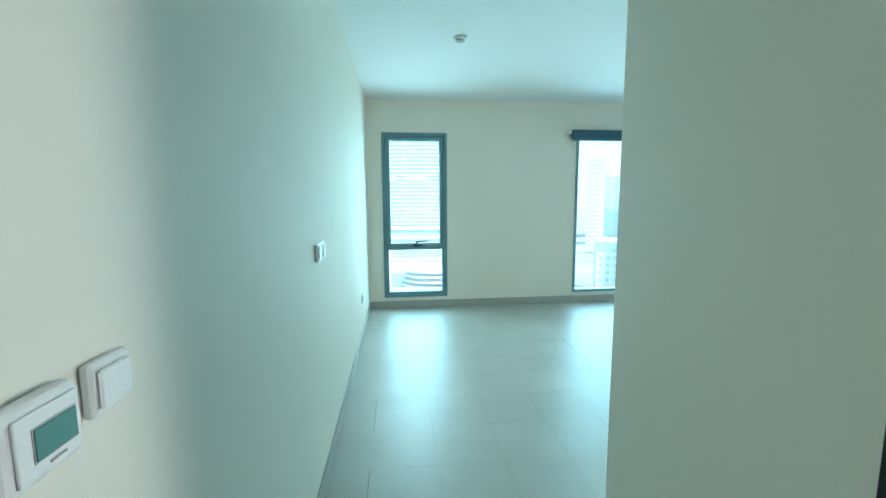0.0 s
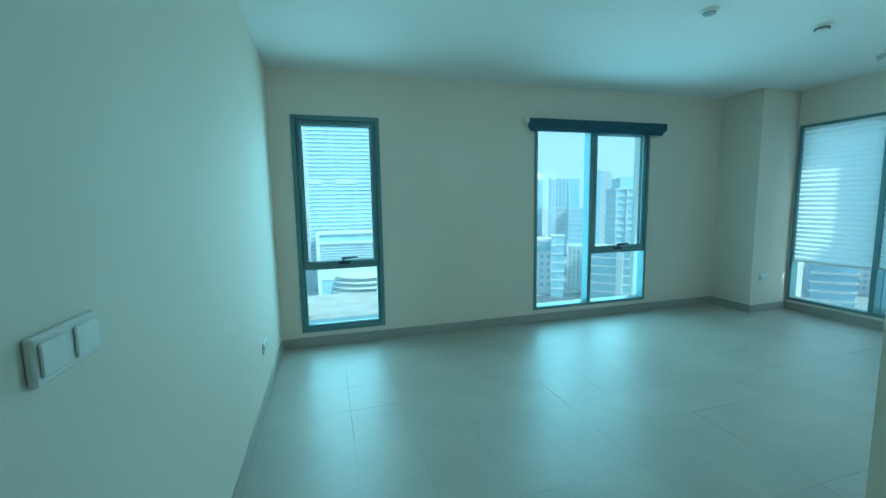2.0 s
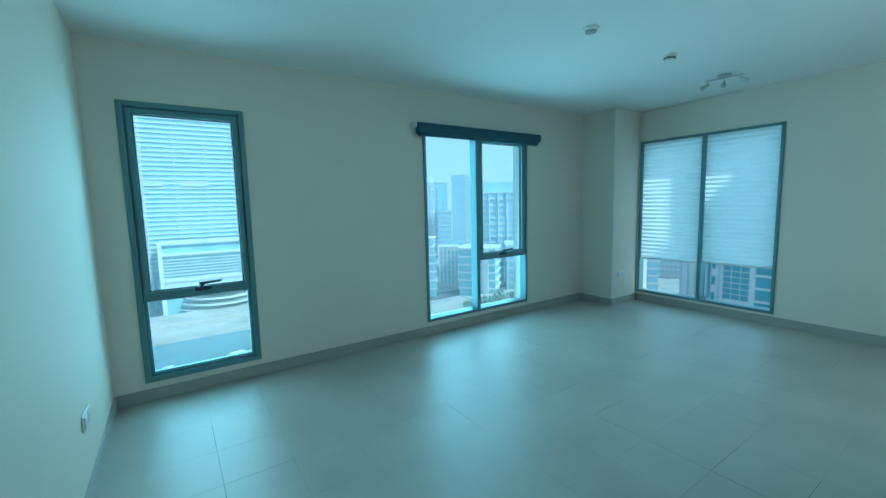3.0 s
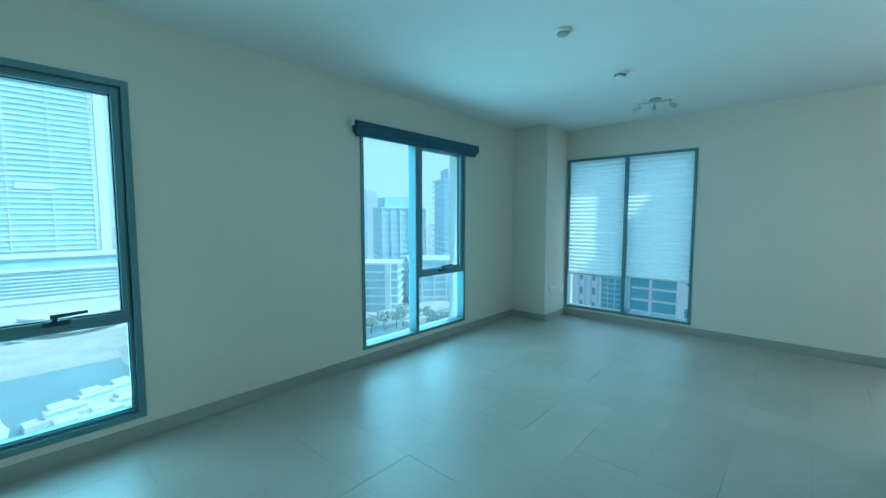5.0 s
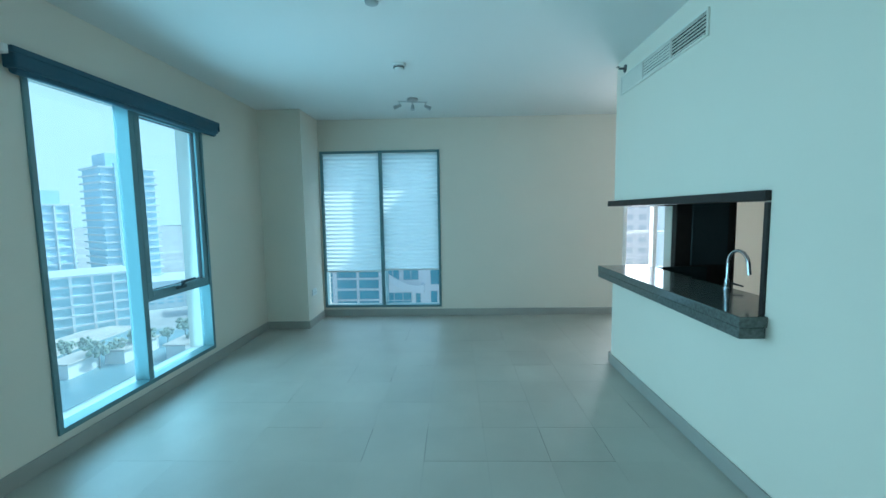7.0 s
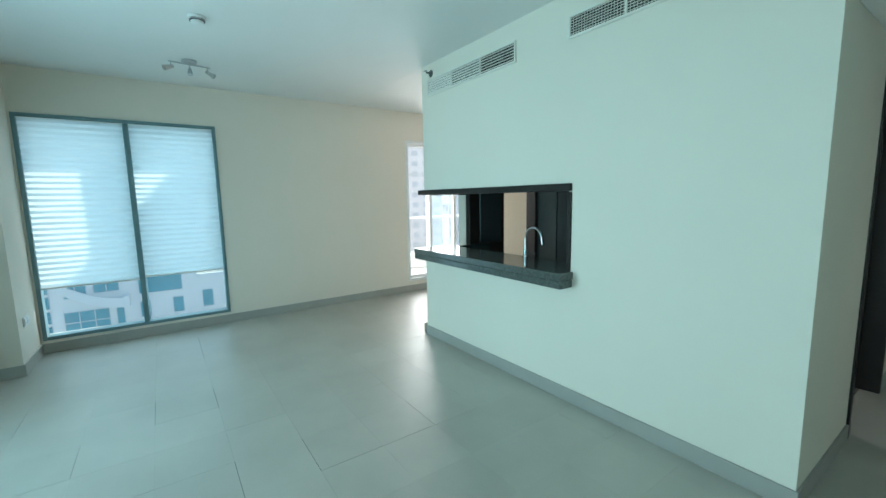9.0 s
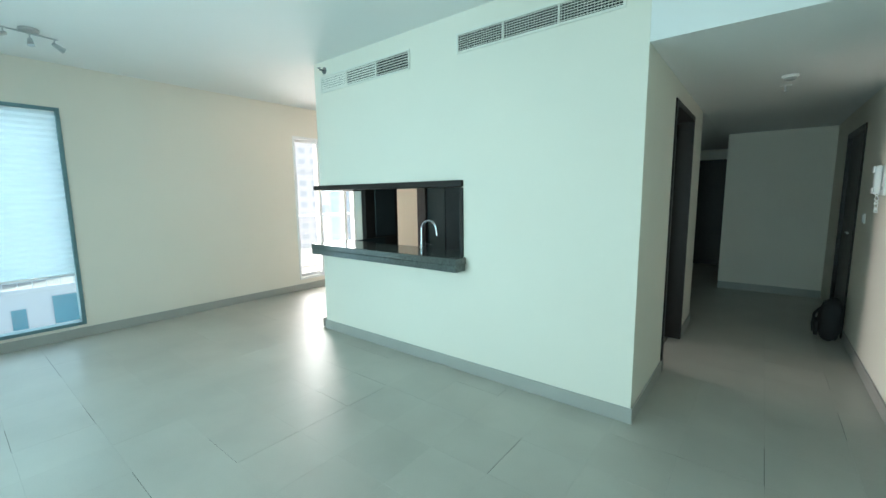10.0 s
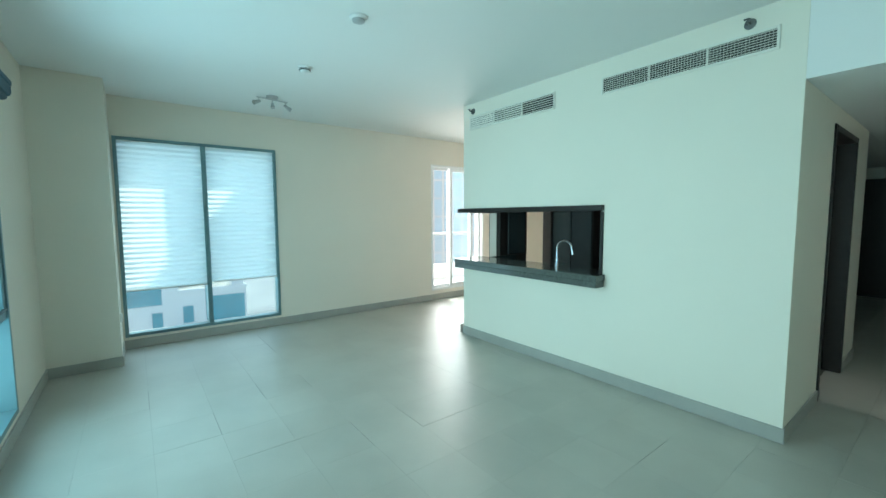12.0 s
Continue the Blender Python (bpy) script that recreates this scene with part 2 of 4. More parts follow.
structure("wall_column", block(5.25, EX - 0.001, 3.97, NY - 0.001, 0, CEIL - 0.002), M_WALL, "cream painted corner column", "wall")
structure("wall_kitchen", wall_with_holes("x", KY, KY - 0.15, KX0, KX1, 0, CEIL + 0.1, [HATCH]), M_KWALL, "off-white painted kitchen wall with serving hatch", "wall")
structure("wall_corridor_east", wall_with_holes("y", KX0, KX0 + 0.12, -1.92, KY - 0.15, 0, CEIL + 0.1, [(-1.28, -0.305, 0, 2.12)]), M_KWALL, "off-white corridor wall with kitchen doorway", "wall")
structure("wall_kitchen_south", block(KX0 + 0.121, 4.07, -1.92, -1.80, 0, CEIL + 0.1), M_WALL, "cream kitchen back wall", "wall")
structure("wall_kitchen_east", wall_with_holes("y", 3.95, 4.07, -1.799, KY - 0.151, 0, CEIL + 0.1, [(-1.02, -0.40, 0, 2.1), (0.12, KY - 0.151, 0.90, 1.515)]), M_WALL, "cream kitchen end wall with doorway", "wall")
structure("wall_dining_south", block(KX1 + 0.07, EX - 0.001, -3.6, -3.45, 0, CEIL + 0.1), M_WALL, "cream painted wall", "wall")
structure("wall_hall_far", block(WX - 0.2, 0.80, -4.30, -4.10, 0, LOW + 0.1), M_KWALL, "off-white wall at the corridor's end", "wall")
structure("wall_hall_side", block(0.68, 0.80, -6.6, -4.301, 0, LOW + 0.1), M_KWALL, "off-white passage wall", "wall")
structure("wall_hall_end", block(0.801, 2.2, -6.6, -6.45, 0, LOW + 0.1), M_KWALL, "off-white passage end wall", "wall")
structure("wall_hall_east", block(2.0, 2.12, -6.449, -1.921, 0, LOW + 0.1), M_KWALL, "off-white passage wall", "wall")
structure("wall_dining_west", block(3.95, 4.07, -3.449, -1.921, 0, CEIL + 0.1), M_WALL, "cream painted wall", "wall")
ceil_bm = block(WX - 0.2, EX + 0.2, KY - 0.001, NY + 0.2, CEIL, CEIL + 0.12)
box(ceil_bm, KX0 + 0.12, EX + 0.2, -3.6, KY - 0.002, CEIL, CEIL + 0.12)
structure("ceiling", ceil_bm, M_CEIL, "flat white painted ceiling", "ceiling")
structure("ceiling_corridor", block(WX, KX0 - 0.001, -4.1, KY - 0.001, LOW, CEIL + 0.1), M_CEIL, "lowered white corridor ceiling", "ceiling")
structure("ceiling_passage", box(block(KX0, 2.0, -6.45, -1.921, LOW, LOW + 0.12), 0.70, KX0 - 0.001, -6.45, -4.101, LOW, LOW + 0.12), M_CEIL, "lowered white passage ceiling", "ceiling")

floor = structure("floor", block(WX - 0.2, EX + 0.2, -6.6, NY + 0.2, -0.20, -0.0025), M_GROUT, "grey tiled floor with thin joints", "floor")
TILE, TX, TY = 0.3742, 0.240, 1.920


def tile_of(left, right, near, far):
    """A square tile; the four numbers are its share of the joint on each side."""
    h = TILE / 2
    return mesh_of("tile", block(-h + left, h - right, -h + near, h - far, -0.0024, 0.0), M_TILE)


# tightly laid tiles, and some whose joints have opened on one or two sides
tile_mesh = tile_of(0.0003, 0.0003, 0.0003, 0.0003)
tile_loose = [tile_of(0.0026, 0.0003, 0.0003, 0.0003), tile_of(0.0003, 0.0003, 0.0026, 0.0003), tile_of(0.0020, 0.0003, 0.0020, 0.0003)]


def skirting(name, x0, x1, y0, y1):
    structure(name, block(x0, x1, y0, y1, 0, 0.10, 0.003), M_SKIRT, "grey tile skirting board", "baseboard")


T = 0.012
skirting("baseboard_north", WX, 5.25, NY - T, NY)
skirting("baseboard_west", WX, WX + T, -2.1, NY - T)
skirting("baseboard_column_west", 5.25 - T, 5.25, 3.97 - T, NY - T)
skirting("baseboard_column_south", 5.25, EX - T, 3.97 - T, 3.97)
skirting("baseboard_east", EX - T, EX, -3.45, 3.97)
skirting("baseboard_kitchen", KX0 - T, KX1 + T, KY, KY + T)
skirting("baseboard_corridor", KX0 - T, KX0, -0.385, KY)
skirting("baseboard_corridor_rear", KX0 - T, KX0, -1.92, -1.31)
skirting("baseboard_hall", WX, 0.80, -4.10, -4.10 + T)
skirting("baseboard_kitchen_end", KX1 + 0.06, KX1 + 0.06 + T, 0.10, KY)


# ---- windows ----
class Side:
    """Turns (along, depth into the wall, height) into the place's metres for a wall along x or y."""

    def __init__(self, along, face):
        self.along, self.face = along, face

    def block(self, a0, a1, d0, d1, z0, z1, bevel=0.0):
        if self.along == "x":
            return block(a0, a1, self.face + d0, self.face + d1, z0, z1, bevel)
        return block(self.face + d0, self.face + d1, a0, a1, z0, z1, bevel)

    def ring(self, a0, a1, d0, d1, z0, z1, w, bevel=0.002):
        """A rectangular frame of bars w wide."""
        bm = bmesh.new()
        for p, q, r, s in ((a0, a0 + w, z0, z1), (a1 - w, a1, z0, z1), (a0 + w, a1 - w, z0, z0 + w), (a0 + w, a1 - w, z1 - w, z1)):
            if self.along == "x":
                box(bm, p, q, self.face + d0, self.face + d1, r, s, bevel)
            else:
                box(bm, self.face + d0, self.face + d1, p, q, r, s, bevel)
        return bm

    def at(self, a, d, z):
        return (a, self.face + d, z) if self.along == "x" else (self.face + d, a, z)


def handle(side, a, d, z, parent):
    """A window stay: a foot on the rail and a slanted lever."""
    h = part("window_handle", side.block(a - 0.065, a + 0.055, d - 0.026, d, z - 0.016, z + 0.018, 0.007), M_HANDLE, parent, "dark metal window handle")
    bm = rod(bmesh.new(), side.at(a - 0.02, d - 0.024, z + 0.010), side.at(a - 0.01, d - 0.042, z + 0.046), 0.014, 0.012, 12)
    part("handle_neck", smooth(bm), M_HANDLE, h)
    bm = rod(bmesh.new(), side.at(a - 0.035, d - 0.042, z + 0.046), side.at(a + 0.13, d - 0.052, z + 0.056), 0.013, 0.009, 12)
    part("handle_lever", smooth(bm), M_HANDLE, h)


def pane(side, a0, a1, d, z0, z1, parent, glass):
    p = part("pane", side.block(a0, a1, d, d + 0.008, z0, z1), glass, parent)
    p.visible_shadow = False
    return p


def tall_window(name, side, hole, rail, label):
    """One narrow light: an opening sash above a rail, a fixed pane below it."""
    a0, a1, z0, z1 = hole
    w = structure(name, side.ring(a0 - 0.004, a1 + 0.004, -0.014, 0.10, z0 - 0.004, z1 + 0.004, 0.040), M_FRAME, label, "window")
    part("window_frame", side.ring(a0 + 0.036, a1 - 0.036, 0.012, 0.10, z0 + 0.036, z1 - 0.036, 0.020), M_FRAME, w)
    part("transom", side.block(a0 + 0.04, a1 - 0.04, 0.0, 0.10, rail - 0.022, rail + 0.022, 0.002), M_FRAME, w)
    sash = part("sash", side.ring(a0 + 0.05, a1 - 0.05, -0.004, 0.055, rail + 0.010, z1 - 0.05, 0.036), M_FRAME, w)
    part("gasket", side.ring(a0 + 0.086, a1 - 0.086, 0.02, 0.05, rail + 0.046, z1 - 0.086, 0.008, 0.0), M_GASKET, sash)
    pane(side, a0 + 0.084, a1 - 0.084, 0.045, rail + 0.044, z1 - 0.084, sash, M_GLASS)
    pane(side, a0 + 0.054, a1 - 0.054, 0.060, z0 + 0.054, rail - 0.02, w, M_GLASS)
    part("glazing_bead", side.ring(a0 + 0.052, a1 - 0.052, 0.03, 0.06, z0 + 0.052, rail - 0.02, 0.012, 0.0), M_FRAME, w)
    handle(side, (a0 + a1) / 2 + 0.03, 0.0, rail + 0.036, w)
    return w


SN, SE = Side("x", NY), Side("y", EX)
tall_window("window_1", SN, W1, 0.825, "tall blue-grey aluminium window with opening upper sash")


def pair_window(name, side, hole, middle, rail, label, wide=0.052):
    """Two lights: one fixed from sill to head, one with an opening sash above a rail."""
    a0, a1, z0, z1 = hole
    w = structure(name, side.ring(a0 - 0.004, a1 + 0.004, -0.014, 0.10, z0 - 0.004, z1 + 0.004, 0.034), M_FRAME, label, "window")
    part("mullion", side.block(middle - 0.030, middle + 0.020, -0.004, 0.115, z0 + 0.03, z1 - 0.03, 0.003), M_FRAME, w)
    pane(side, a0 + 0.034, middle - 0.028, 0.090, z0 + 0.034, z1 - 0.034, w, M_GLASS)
    if rail:
        part("transom", side.block(middle + 0.021, a1 - 0.032, 0.0, 0.09, rail - 0.020, rail + 0.014, 0.002), M_FRAME, w)
        sash = part("sash", side.ring(middle + 0.022, a1 - 0.034, -0.004, 0.055, rail + 0.008, z1 - 0.034, wide), M_FRAME, w)
        part("gasket", side.ring(middle + 0.072, a1 - 0.084, 0.02, 0.05, rail + 0.058, z1 - 0.084, 0.008, 0.0), M_GASKET, sash)
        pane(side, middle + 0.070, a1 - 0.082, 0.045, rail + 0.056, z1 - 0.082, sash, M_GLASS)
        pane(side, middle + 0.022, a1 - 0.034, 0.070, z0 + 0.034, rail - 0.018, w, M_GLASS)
        handle(side, middle + 0.40, 0.0, rail + 0.036, w)
    else:
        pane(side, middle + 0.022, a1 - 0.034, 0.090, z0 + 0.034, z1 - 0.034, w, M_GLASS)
    return w


pair_window("window_2", SN, W2, 3.265, 0.815, "double blue-grey aluminium window with opening sash")
pair_window("window_3", SE, W3, 3.115, 0, "wide blue-grey aluminium window behind pleated blinds")

# Ledge and fin are added, sized by the shadow edges wanted on the blinds.
structure("shade_ledge_window_3", block(EX + 0.251, EX + 0.47, 2.0, 4.4, 2.56, 2.70, 0.01), M_FRAME, "unseen facade ledge added to shade the blinds", "trim")
structure("shade_fin_window_3", block(EX + 0.112, EX + 0.29, 3.08, 3.13, 0.15, 2.55, 0.005), M_FRAME, "upright fin added outside to shade the blinds", "trim")
# Out-of-view wall, added to cast the slanted shadow and keep sun off the floor.
structure("added_shade_screen", block(EX + 0.251, EX + 2.35, 0.25, 0.40, -0.15, 4.55), M_WHITEFRAME, "unseen white screen added to shade the window", "wall")

# dark roller cassette above window 2
cas = thing("blind_cassette", (3.31, NY - 0.045, 2.34), "rolled-up navy roller blind above the double window", "blind")
prof = bmesh.new()
box(prof, 2.40, 4.265, NY - 0.085, NY - 0.004, 2.275, 2.365, 0.012, 2)
box(prof, 2.385, 4.28, NY - 0.092, NY - 0.003, 2.350, 2.385, 0.006, 2)
part("cassette", prof, M_NAVY, cas)
part("roll", rod(bmesh.new(), (2.42, NY - 0.045, 2.272), (4.245, NY - 0.045, 2.272), 0.026, None, 20), M_NAVY, cas)
part("end_cap", block(2.352, 2.385, NY - 0.075, NY - 0.012, 2.335, 2.385, 0.006), M_PLASTIC, cas, "white plastic end cap")
part("end_cap", block(4.28, 4.288, NY - 0.085, NY - 0.008, 2.30, 2.385, 0.003), M_NAVY, cas)


def pleated(y0, y1, z0, z1, x):
    """Cloth folded in small pleats, hanging from a slim head rail."""
    bl = thing("pleated_blind", (x, (y0 + y1) / 2, z1), "white translucent pleated blind pulled most of the way down", "blind", "pleated blinds")
    bm, last, fold = bmesh.new(), None, 0.056
    count = int((z1 - z0) / (fold / 2))
    for i in range(count + 1):
        z, d = z1 - (z1 - z0) * i / count, 0.008 if i % 2 else -0.008
        row = [bm.verts.new((x + d, y0, z)), bm.verts.new((x + d, y1, z))]
        if last:
            bm.faces.new((last[0], last[1], row[1], row[0]))
        last = row
    part("cloth", bm, M_BLIND, bl)
    part("head_rail", block(x - 0.014, x + 0.014, y0, y1, z1, z1 + 0.018, 0.003), M_PLASTIC, bl)
    part("bottom_rail", block(x - 0.012, x + 0.012, y0, y1, z0 - 0.018, z0, 0.003), M_PLASTIC, bl)


pleated(3.124, 3.925, 0.655, 2.285, EX + 0.022)
pleated(2.31, 3.106, 0.675, 2.285, EX + 0.022)

# balcony door: sliding leaves in pale frames
bdoor = structure("door_balcony", SE.ring(BD[0], BD[1], -0.01, 0.12, BD[2], BD[3], 0.035), M_WHITEFRAME, "white aluminium sliding balcony door", "door")
leaf = part("door_leaf", SE.ring(-0.70, -0.275, 0.06, 0.10, 0.20, 2.295, 0.045), M_WHITEFRAME, bdoor)
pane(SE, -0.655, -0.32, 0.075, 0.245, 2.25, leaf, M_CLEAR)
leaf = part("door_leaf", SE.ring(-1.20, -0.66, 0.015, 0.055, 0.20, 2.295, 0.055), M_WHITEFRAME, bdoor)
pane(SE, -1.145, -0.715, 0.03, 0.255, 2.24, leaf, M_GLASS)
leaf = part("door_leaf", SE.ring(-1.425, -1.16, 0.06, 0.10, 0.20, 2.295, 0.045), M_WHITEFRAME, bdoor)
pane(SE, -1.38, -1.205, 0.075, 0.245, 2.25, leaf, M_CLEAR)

# ---- serving hatch and kitchen ----
hatch = structure("hatch_trim", block(2.165, KX1 + 0.085, KY - 0.15, KY + 0.030, 1.495, 1.545, 0.004), M_WENGE, "dark wood lining of the serving hatch", "trim")
part("side_lining", block(2.165, 2.195, KY - 0.22, KY + 0.012, 0.945, 1.489, 0.004), M_WENGE, hatch)
part("side_panel", block(2.20, 2.222, 0.02, KY - 0.221, 0.945, 1.489, 0.003), M_LACQUER, hatch)
part("return_lining", block(3.94, KX1 + 0.085, 0.115, KY - 0.151, 1.49, 1.545, 0.004), M_WENGE, hatch)

bar = thing("bar_counter", (3.1, 0.5, 0.84), "dark polished granite bar counter on the hatch sill", "counter")
top = bmesh.new()
box(top, 2.145, 4.03, 0.30, 0.748, 0.892, 0.945, 0.006, 2)
part("slab", top, M_GRANITE, bar)
part("edge_band", block(2.147, 4.028, 0.62, 0.745, 0.838, 0.891, 0.004, 2), M_GRANITE, bar)

kit = thing("kitchen_base_unit", (3.0, 0.1, 0), "black lacquer kitchen base unit under the bar", "cabinet")
part("body", block(1.10, 3.86, -0.10, 0.295, 0.0, 0.78, 0.003), M_LACQUER, kit)
part("worktop", block(1.09, 3.86, -0.14, 0.296, 0.78, 0.82, 0.003), M_GRANITE, kit)
part("end_panel", block(3.862, 3.90, -0.16, 0.38, 0.0, 0.889, 0.003), M_LACQUER, kit)
part("upstand", block(3.862, 3.90, -0.16, 0.298, 0.8895, 0.945, 0.003), M_LACQUER, kit)

tap = thing("kitchen_tap", (2.84, 0.345, 0.945), "chrome swan-neck kitchen tap on the counter", "tap")
part("base", smooth(turned([(0.0, 0.0), (0.026, 0.0), (0.026, 0.008), (0.018, 0.014), (0.018, 0.06), (0.013, 0.066), (0.0, 0.066)], (2.84, 0.345, 0.945))), M_CHROME, tap)
neck = [(2.84, 0.345, 1.0 + 0.02 * i) for i in range(6)]
neck += [(2.75 + 0.09 * math.cos(a), 0.345, 1.11 + 0.09 * math.sin(a)) for a in [math.pi * k / 16 for k in range(17)]]
neck += [(2.66 - 0.003 * i, 0.345, 1.11 - 0.015 * i) for i in range(1, 4)]
part("spout", smooth(swept(neck, 0.0105)), M_CHROME, tap)
part("lever", smooth(rod(bmesh.new(), (2.84, 0.33, 0.985), (2.76, 0.30, 0.975), 0.007, 0.005)), M_BLACKPL, tap)

# tall dark unit between hatch and doorway, dark door linings
tall = thing("tall_kitchen_unit", (3.93, -0.14, 0), "tall dark kitchen unit with glossy front", "cabinet")
part("body", block(3.885, 4.085, -0.398, 0.115, 0.946, 2.30, 0.003), M_WENGE, tall)
part("lower_body", block(3.905, 4.085, -0.398, 0.115, 0.0, 0.945, 0.003), M_WENGE, tall)
part("front", block(3.866, 3.884, -0.335, -0.02, 0.96, 2.26, 0.003), M_LACQUER, tall)
wall_unit = thing("tall_kitchen_unit", (3.7, -1.4, 0), "tall black lacquer kitchen cupboards by the doorway", "cabinet")
part("body", block(3.30, 3.948, -1.79, -1.04, 0.0, 2.30, 0.003), M_WENGE, wall_unit)
part("front", block(3.31, 3.62, -1.038, -1.020, 0.05, 2.26, 0.003), M_LACQUER, wall_unit)
part("front", block(3.63, 3.94, -1.038, -1.020, 0.05, 2.26, 0.003), M_LACQUER, wall_unit)
for i in range(3):
    u = thing("tall_kitchen_unit", (1.4 + 0.6 * i + 0.3, -1.5, 0), "tall black lacquer kitchen cupboard along the back wall", "cabinet", "kitchen cupboards")
    part("body", block(1.44 + 0.6 * i, 2.035 + 0.6 * i, -1.79, -1.22, 0.0, 2.30, 0.003), M_WENGE, u)
    part("front", block(1.45 + 0.6 * i, 2.025 + 0.6 * i, -1.218, -1.20, 0.05, 2.26, 0.003), M_LACQUER, u)


def lining(name, x0, x1, y0, y1, head, label):
    """A dark door frame in a wall that runs along y."""
    f = structure(name, block(x0, x1, y0, y0 + 0.05, 0, head, 0.004), M_WENGE, label, "door")
    part("jamb", block(x0, x1, y1 - 0.05, y1, 0, head, 0.004), M_WENGE, f)
    part("head", block(x0, x1, y0 + 0.051, y1 - 0.051, head - 0.05, head, 0.004), M_WENGE, f)
    return f


lining("door_kitchen", KX0 - 0.012, KX0 + 0.13, -1.285, -0.30, 2.12, "dark wood frame of the open kitchen doorway")
lining("door_kitchen_east", 3.935, 4.085, -1.03, -0.399, 2.10, "dark wood frame of the doorway to the dining area")
entry = lining("door_entrance", WX - 0.15, WX + 0.014, -3.15, -2.16, 2.04, "dark wood entrance door, closed")
part("door_leaf", block(WX - 0.06, WX - 0.018, -3.098, -2.212, 0.006, 1.988, 0.003), M_WENGE, entry)
part("door_handle", rod(bmesh.new(), (WX + 0.03, -2.30, 1.02), (WX + 0.03, -2.42, 1.02), 0.009), M_STEEL, entry, "steel lever handle")
rear = structure("door_passage", block(0.86, 1.86, -6.449, -6.40, 0, 2.06, 0.004), M_WENGE, "dark wood door at the passage end", "door")
part("door_leaf", block(0.93, 1.79, -6.399, -6.385, 0.006, 2.0, 0.003), M_WENGE, rear)


# ---- fixtures ----
def grille(x0, x1, z0, z1, turned_slats, label):
    g = thing("air_grille", ((x0 + x1) / 2, KY, (z0 + z1) / 2), label, "air vent", "air grilles")
    # Near-black sheet stands for the shade behind the slats; the wall isn't hollow.
    part("shade_sheet", block(x0 + 0.012, x1 - 0.012, KY + 0.001, KY + 0.003, z0 + 0.012, z1 - 0.012), M_SLATSHADE, g)
    side = Side("x", KY)
    part("frame", side.ring(x0, x1, 0.001, 0.014, z0, z1, 0.016, 0.002), M_VENT, g)
    third = (x1 - x0) / 3
    for i in (1, 2):
        part("divider", block(x0 + third * i - 0.006, x0 + third * i + 0.006, KY + 0.003, KY + 0.014, z0 + 0.016, z1 - 0.016), M_VENT, g)
    count = 6 if turned_slats else 7
    long = third - 0.012
    # each third of the supply grille is turned to its own angle
    for i, h in enumerate((0.0026, 0.0048, 0.0072) if turned_slats else (0.0014, 0.0014, 0.0014)):
        slat = bmesh.new()
        rows = [(-h, 0.004), (h, 0.012)] if turned_slats else [(-h, 0.0085), (h, 0.0115)]
        a, b, c, d = [[slat.verts.new((sx * long / 2, y + e, z)) for sx in (-1, 1)] for z, y in rows for e in (0.0012, -0.0012)]
        for p, q in ((a, b), (c, d), (a, c), (b, d)):
            slat.faces.new((p[0], p[1], q[1], q[0]))
        bmesh.ops.recalc_face_normals(slat, faces=slat.faces)
        me = mesh_of("slat", slat, M_VENT)
        for k in range(count):
            piece("slat", me, g, (x0 + third * (i + 0.5), KY, z0 + 0.016 + (z1 - z0 - 0.032) * (k + 0.5) / count))
    if not turned_slats:
        up = mesh_of("bar", block(-0.0009, 0.0009, 0.0045, 0.0068, -(z1 - z0) / 2 + 0.016, (z1 - z0) / 2 - 0.016), M_VENT)
        for k in range(1, 57):
            piece("bar", up, g, (x0 + 0.016 + (x1 - x0 - 0.032) * k / 57, KY, (z0 + z1) / 2))


grille(2.69, 3.90, 2.455, 2.615, True, "white supply air grille with slanted slats high on wall")
grille(1.03, 2.215, 2.468, 2.612, False, "white return air grille with egg-crate slats high on wall")


def sprinkler(x, z):
    s = thing("sprinkler", (x, KY, z), "small chrome side-wall sprinkler head under the ceiling", "sprinkler", "wall sprinklers")
    part("escutcheon", smooth(turned([(0, 0.001), (0.034, 0.001), (0.030, 0.008), (0.012, 0.012), (0, 0.012)], (x, KY, z), "Y")), M_DARKSTEEL, s)
    part("nozzle", smooth(rod(bmesh.new(), (x, KY + 0.010, z), (x, KY + 0.055, z), 0.009)), M_DARKSTEEL, s)
    part("deflector", block(x - 0.018, x + 0.018, KY + 0.052, KY + 0.074, z + 0.010, z + 0.014, 0.001), M_DARKSTEEL, s)


sprinkler(3.84, 2.665)
sprinkler(1.19, 2.672)


def ceiling_unit(name, x, y, z, r, deep, label, dark=False):
    u = thing(name, (x, y, z), label, "detector")
    part("base", smooth(turned([(0, 0), (r, 0), (r, -0.012), (r * 0.86, -0.018), (0, -0.018)], (x, y, z - 0.001))), M_PLASTIC, u)
    if dark:
        part("sensor_gap", smooth(turned([(r * 0.84, -0.018), (r * 0.84, -0.034), (0, -0.034)], (x, y, z))), M_BLACKPL, u, "dark sensing slots")
        part("rib", smooth(turned([(r * 0.87, -0.024), (r * 0.87, -0.027)], (x, y, z))), M_PLASTIC, u)
    part("cap", smooth(turned([(r * 0.72, -0.034 if dark else -0.018), (r * 0.66, -deep), (r * 0.4, -deep - 0.006), (0, -deep - 0.007)], (x, y, z))), M_PLASTIC if dark else M_GREYPL, u)


ceiling_unit("smoke_detector", 3.86, 2.560, CEIL, 0.058, 0.046, "white round smoke detector with dark slots on ceiling", True)
ceiling_unit("ceiling_sounder", 0.570, 2.515, CEIL, 0.055, 0.030, "round grey ceiling sensor dome near the west wall")
ceiling_unit("ceiling_sounder", 2.77, 2.578, CEIL, 0.060, 0.030, "round grey ceiling sensor dome")
